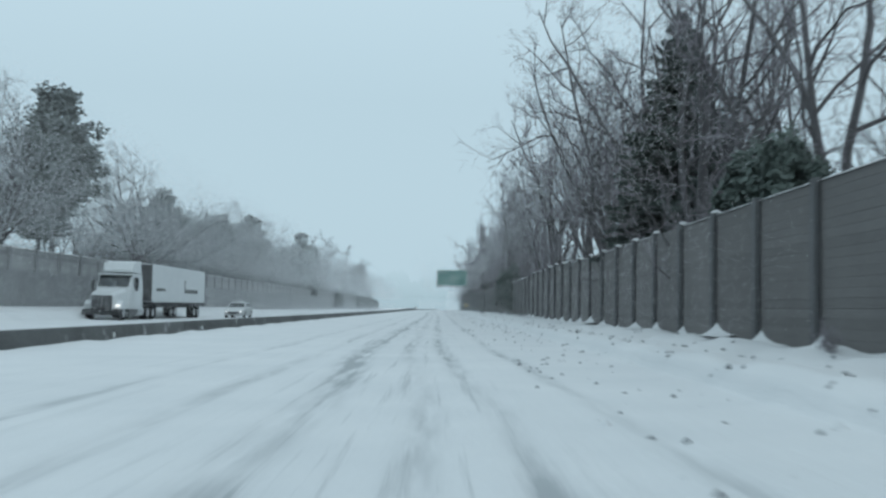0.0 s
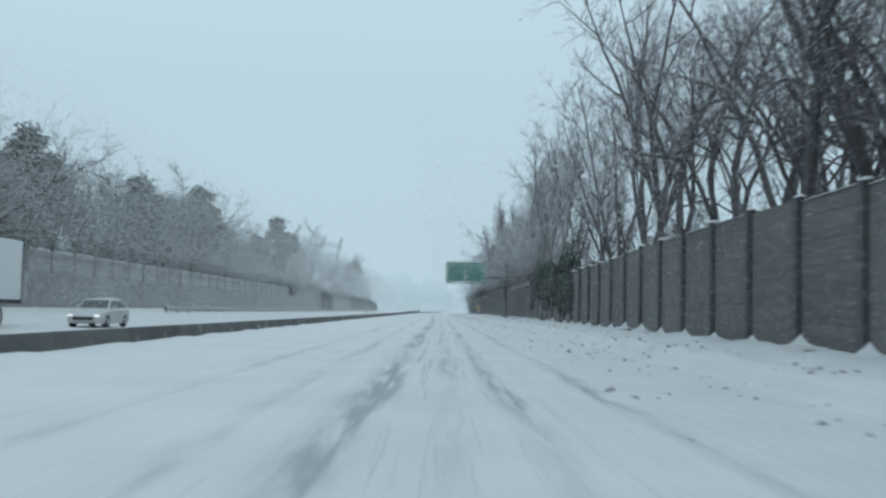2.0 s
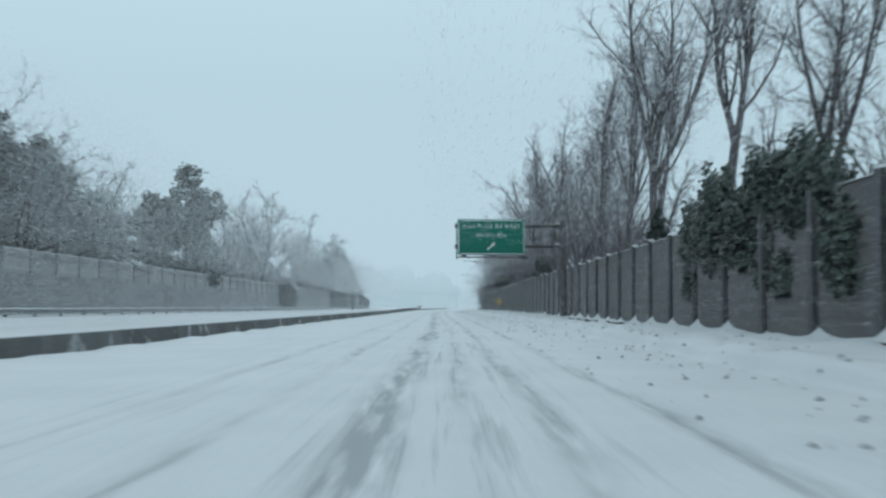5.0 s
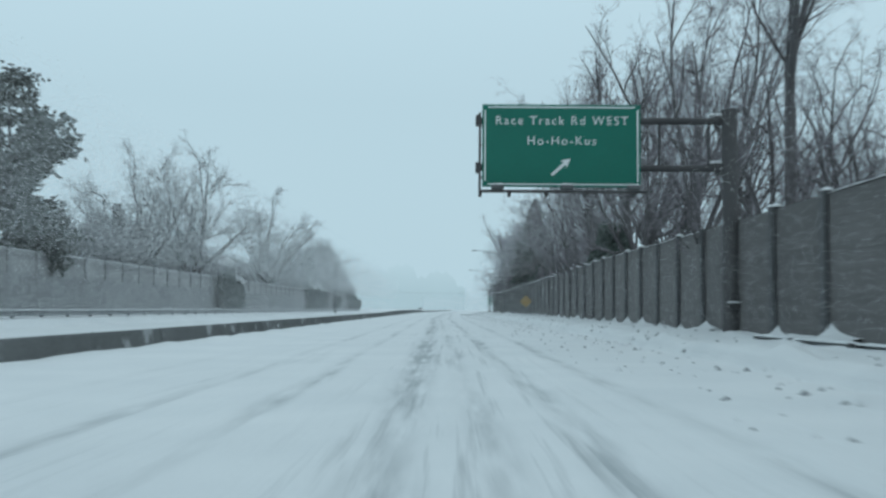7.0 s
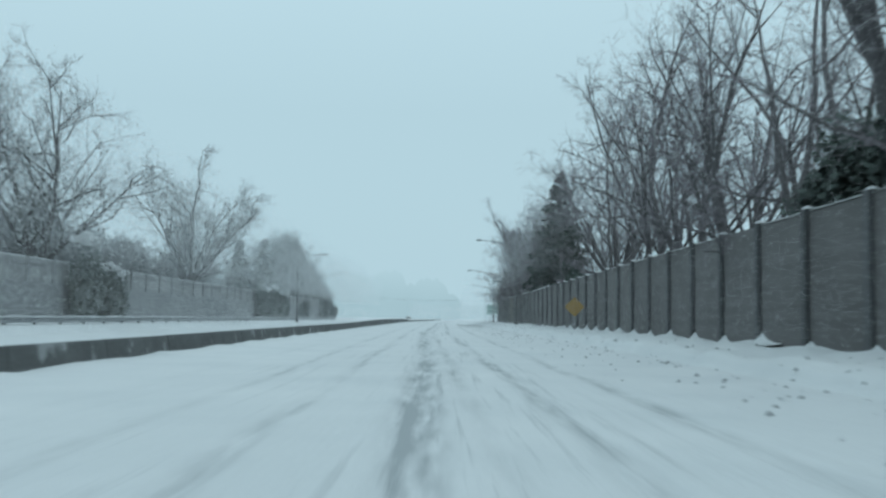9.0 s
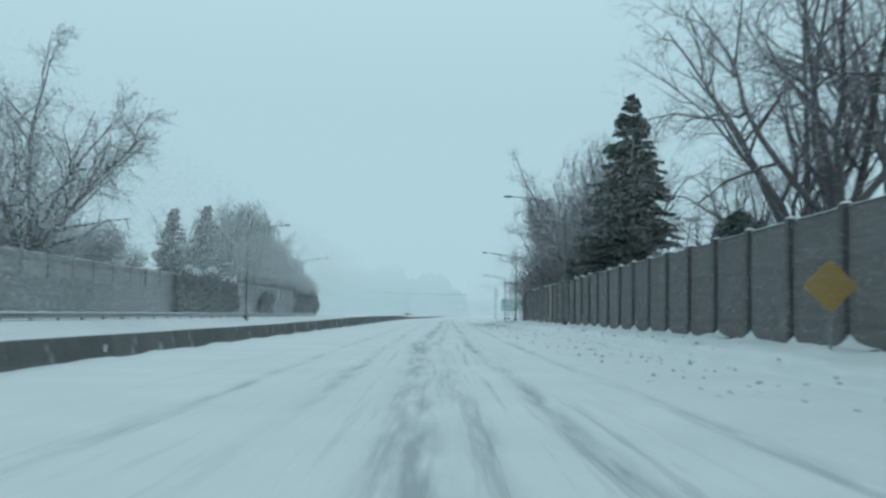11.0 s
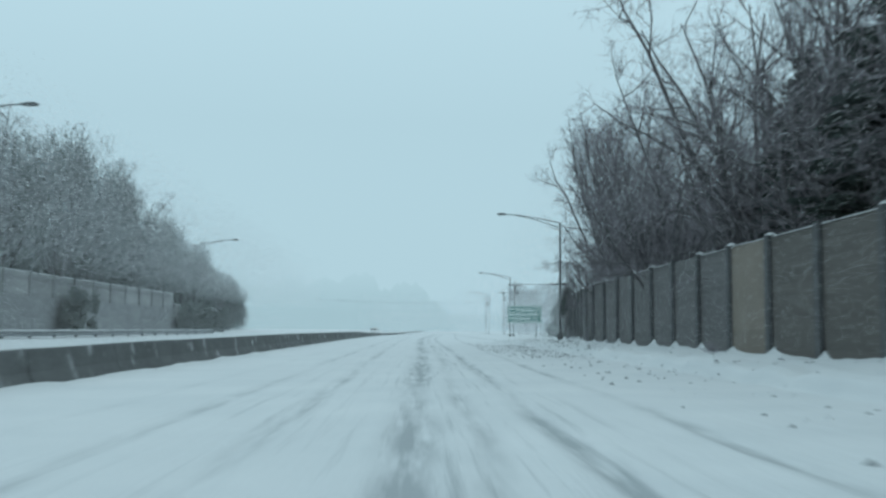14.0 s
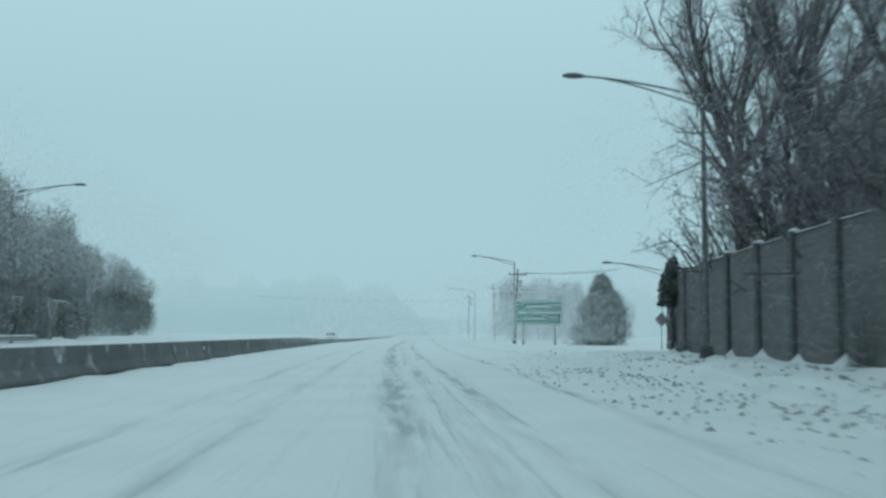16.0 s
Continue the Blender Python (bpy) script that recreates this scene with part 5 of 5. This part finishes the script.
def build_car(x, y, z, label):
    c = thing("car", label, "car", "oncoming cars", at=(x, y, z))
    w = 0.9
    body = bmesh.new()
    rows = ((0.0, 0.66, 0.30, 0.54), (0.1, 0.80, 0.22, 0.66), (0.35, 0.88, 0.2, 0.76), (0.9, 0.91, 0.2, 0.86), (1.5, 0.91, 0.2, 0.93), (2.6, 0.91, 0.2, 0.95), (3.9, 0.91, 0.2, 0.99), (4.55, 0.86, 0.26, 0.97), (4.75, 0.78, 0.36, 0.82))
    loft(body, [[(-a * 0.94, yy, zb), (a * 0.94, yy, zb), (a, yy, zb + 0.2), (a * 0.98, yy, zt - 0.1), (a * 0.88, yy, zt), (-a * 0.88, yy, zt), (-a * 0.98, yy, zt - 0.1), (-a, yy, zb + 0.2)] for yy, a, zb, zt in rows])
    part("body", body, M_SILVER, c)
    cabin = bmesh.new()
    loft(cabin, [[(-a, y0, zz), (a, y0, zz), (a, y1, zz), (-a, y1, zz)] for a, y0, y1, zz in ((0.80, 1.25, 4.45, 0.90), (0.66, 2.05, 3.85, 1.38), (0.58, 2.3, 3.6, 1.45))])
    part("cabin", cabin, M_SILVER, c)
    ws = bmesh.new()
    loft(ws, [[(-0.70, 1.36, 0.99), (0.70, 1.36, 0.99), (0.61, 1.97, 1.36), (-0.61, 1.97, 1.36)], [(-0.70, 1.42, 0.97), (0.70, 1.42, 0.97), (0.61, 2.03, 1.34), (-0.61, 2.03, 1.34)]])
    part("windscreen", ws, M_GLASS, c)
    for s in (-1, 1):
        sw = bmesh.new()
        loft(sw, [[(s * 0.775, 1.62, 0.99), (s * 0.775, 4.1, 0.99), (s * 0.68, 3.72, 1.34), (s * 0.68, 2.12, 1.34)], [(s * 0.80, 1.62, 0.99), (s * 0.80, 4.1, 0.99), (s * 0.70, 3.72, 1.34), (s * 0.70, 2.12, 1.34)]])
        part("side_window", sw, M_GLASS, c)
        part("headlight", boxed(s * 0.64 - 0.12, s * 0.64 + 0.12, 0.02, 0.22, 0.55, 0.63, 0.03), M_HEADLIGHT, c)
        part("mirror", boxed(s * 0.98 - 0.08, s * 0.98 + 0.08, 1.62, 1.75, 0.95, 1.08, 0.03), M_SILVER, c)
        for yy in (0.95, 3.7):
            wheel(c, s * 0.80, yy, 0.33, 0.33, 0.22)
    part("grille", boxed(-0.5, 0.5, -0.01, 0.1, 0.36, 0.54, 0.02), M_DARK, c)
    part("roof_snow", mesh_to_bm(mound(1.5, 0.55, 0.06, 5, 7)), M_SNOW, c).location = (0, 2.2, 1.43)


build_car(-18.2, 91.0, 0.03, "white saloon car with headlights on, driving in snow")
build_car(-10.9, 500.0, 0.02, "distant pale car with headlights on")

# ---------------------------------------------------------------- falling snow
def build_snowfall():
    """Fine flakes hanging in the air beside and beyond the driven lane, standing in for haze too, thicker near the
    ground where the wind lifts them.
    """
    r = np.random.RandomState(99)
    cells = []
    # x from, to; z from, to; y from, to; side of a flake; share of a metre of air that it hides
    # zones and densities chosen so the flakes veil distant things as haze would
    for xa, xb, za, zb, y0, y1, side, thick in (
            (-26.2, -16, 0.4, 4.2, 42, 440, 0.027, 0.0022), (-26.2, -16, 4.2, 15.5, 42, 455, 0.042, 0.0080),
            (-26.2, -16, 0.4, 8.0, 90, 320, 0.037, 0.0014), (3.4, 7.7, 0.9, 4.9, 20, 400, 0.019, 0.0014), (3.4, 7.7, 4.9, 13, 20, 395, 0.031, 0.0032),
            (-1.5, 3.4, 3.0, 5.4, 60, 134, 0.021, 0.0042), (-8, 3.4, 0.8, 5.0, 392, 440, 0.036, 0.0080), (3.4, 16, 0.8, 6.8, 400, 440, 0.040, 0.0085), (4, 36, 0.6, 12, 446, 510, 0.06, 0.0065)):
        n = int((xb - xa) * (zb - za) * (y1 - y0) * thick * 1.6 / (0.22 * side * side))
        p = np.stack([r.uniform(xa, xb, n), r.uniform(y0, y1, n), r.uniform(za, zb, n)], -1)
        keep = r.rand(n) < (1 + 0.6 * np.exp(-p[:, 2] / 1.5)) / 1.6
        # thinned upwards and towards the open middle of the road, so the sky stays unspecked
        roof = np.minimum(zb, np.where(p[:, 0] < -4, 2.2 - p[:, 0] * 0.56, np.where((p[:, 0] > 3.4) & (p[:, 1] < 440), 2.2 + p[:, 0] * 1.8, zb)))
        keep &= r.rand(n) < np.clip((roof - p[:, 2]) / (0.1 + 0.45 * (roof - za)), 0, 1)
        # flakes left out before the overhead sign to keep its face clear
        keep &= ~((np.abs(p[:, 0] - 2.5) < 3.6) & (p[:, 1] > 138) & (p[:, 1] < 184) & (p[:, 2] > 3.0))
        p = p[keep & (p[:, 2] > ground_z(p[:, 0], p[:, 1]) + 0.1)]
        cells.append((p, side * r.uniform(0.7, 1.25, len(p))))
    p = np.concatenate([c[0] for c in cells])
    s = np.concatenate([c[1] for c in cells])
    n = len(p)
    u = r.normal(size=(n, 3))
    u /= np.linalg.norm(u, axis=1)[:, None]
    w = np.cross(u, r.normal(size=(n, 3)))
    w /= np.linalg.norm(w, axis=1)[:, None]
    k = (s / math.sqrt(3))[:, None]
    v = np.stack([p + u * k, p - u * k * 0.5 + w * k * 0.866, p - u * k * 0.5 - w * k * 0.866], 1).astype(np.float32)
    me = bpy.data.meshes.new("falling_snow")
    me.vertices.add(3 * n)
    me.vertices.foreach_set("co", v.ravel())
    me.loops.add(3 * n)
    me.loops.foreach_set("vertex_index", np.arange(3 * n, dtype=np.int32))
    me.polygons.add(n)
    me.polygons.foreach_set("loop_start", np.arange(0, 3 * n, 3, dtype=np.int32))
    me.update()
    m = bpy.data.materials.new("snowflakes")
    m.use_nodes = True
    nn, l = m.node_tree.nodes, m.node_tree.links
    nn.clear()
    d, t, mix, out = nn.new("ShaderNodeBsdfDiffuse"), nn.new("ShaderNodeBsdfTranslucent"), nn.new("ShaderNodeMixShader"), nn.new("ShaderNodeOutputMaterial")
    for b in (d, t):
        b.inputs["Color"].default_value = (0.90, 0.915, 0.93, 1)
    l.new(d.outputs[0], mix.inputs[1])
    l.new(t.outputs[0], mix.inputs[2])
    l.new(mix.outputs[0], out.inputs["Surface"])
    me.materials.append(m)
    tagged(new("falling_snow", me), "countless white snowflakes drifting through the air", "snowfall", kind="stuff")


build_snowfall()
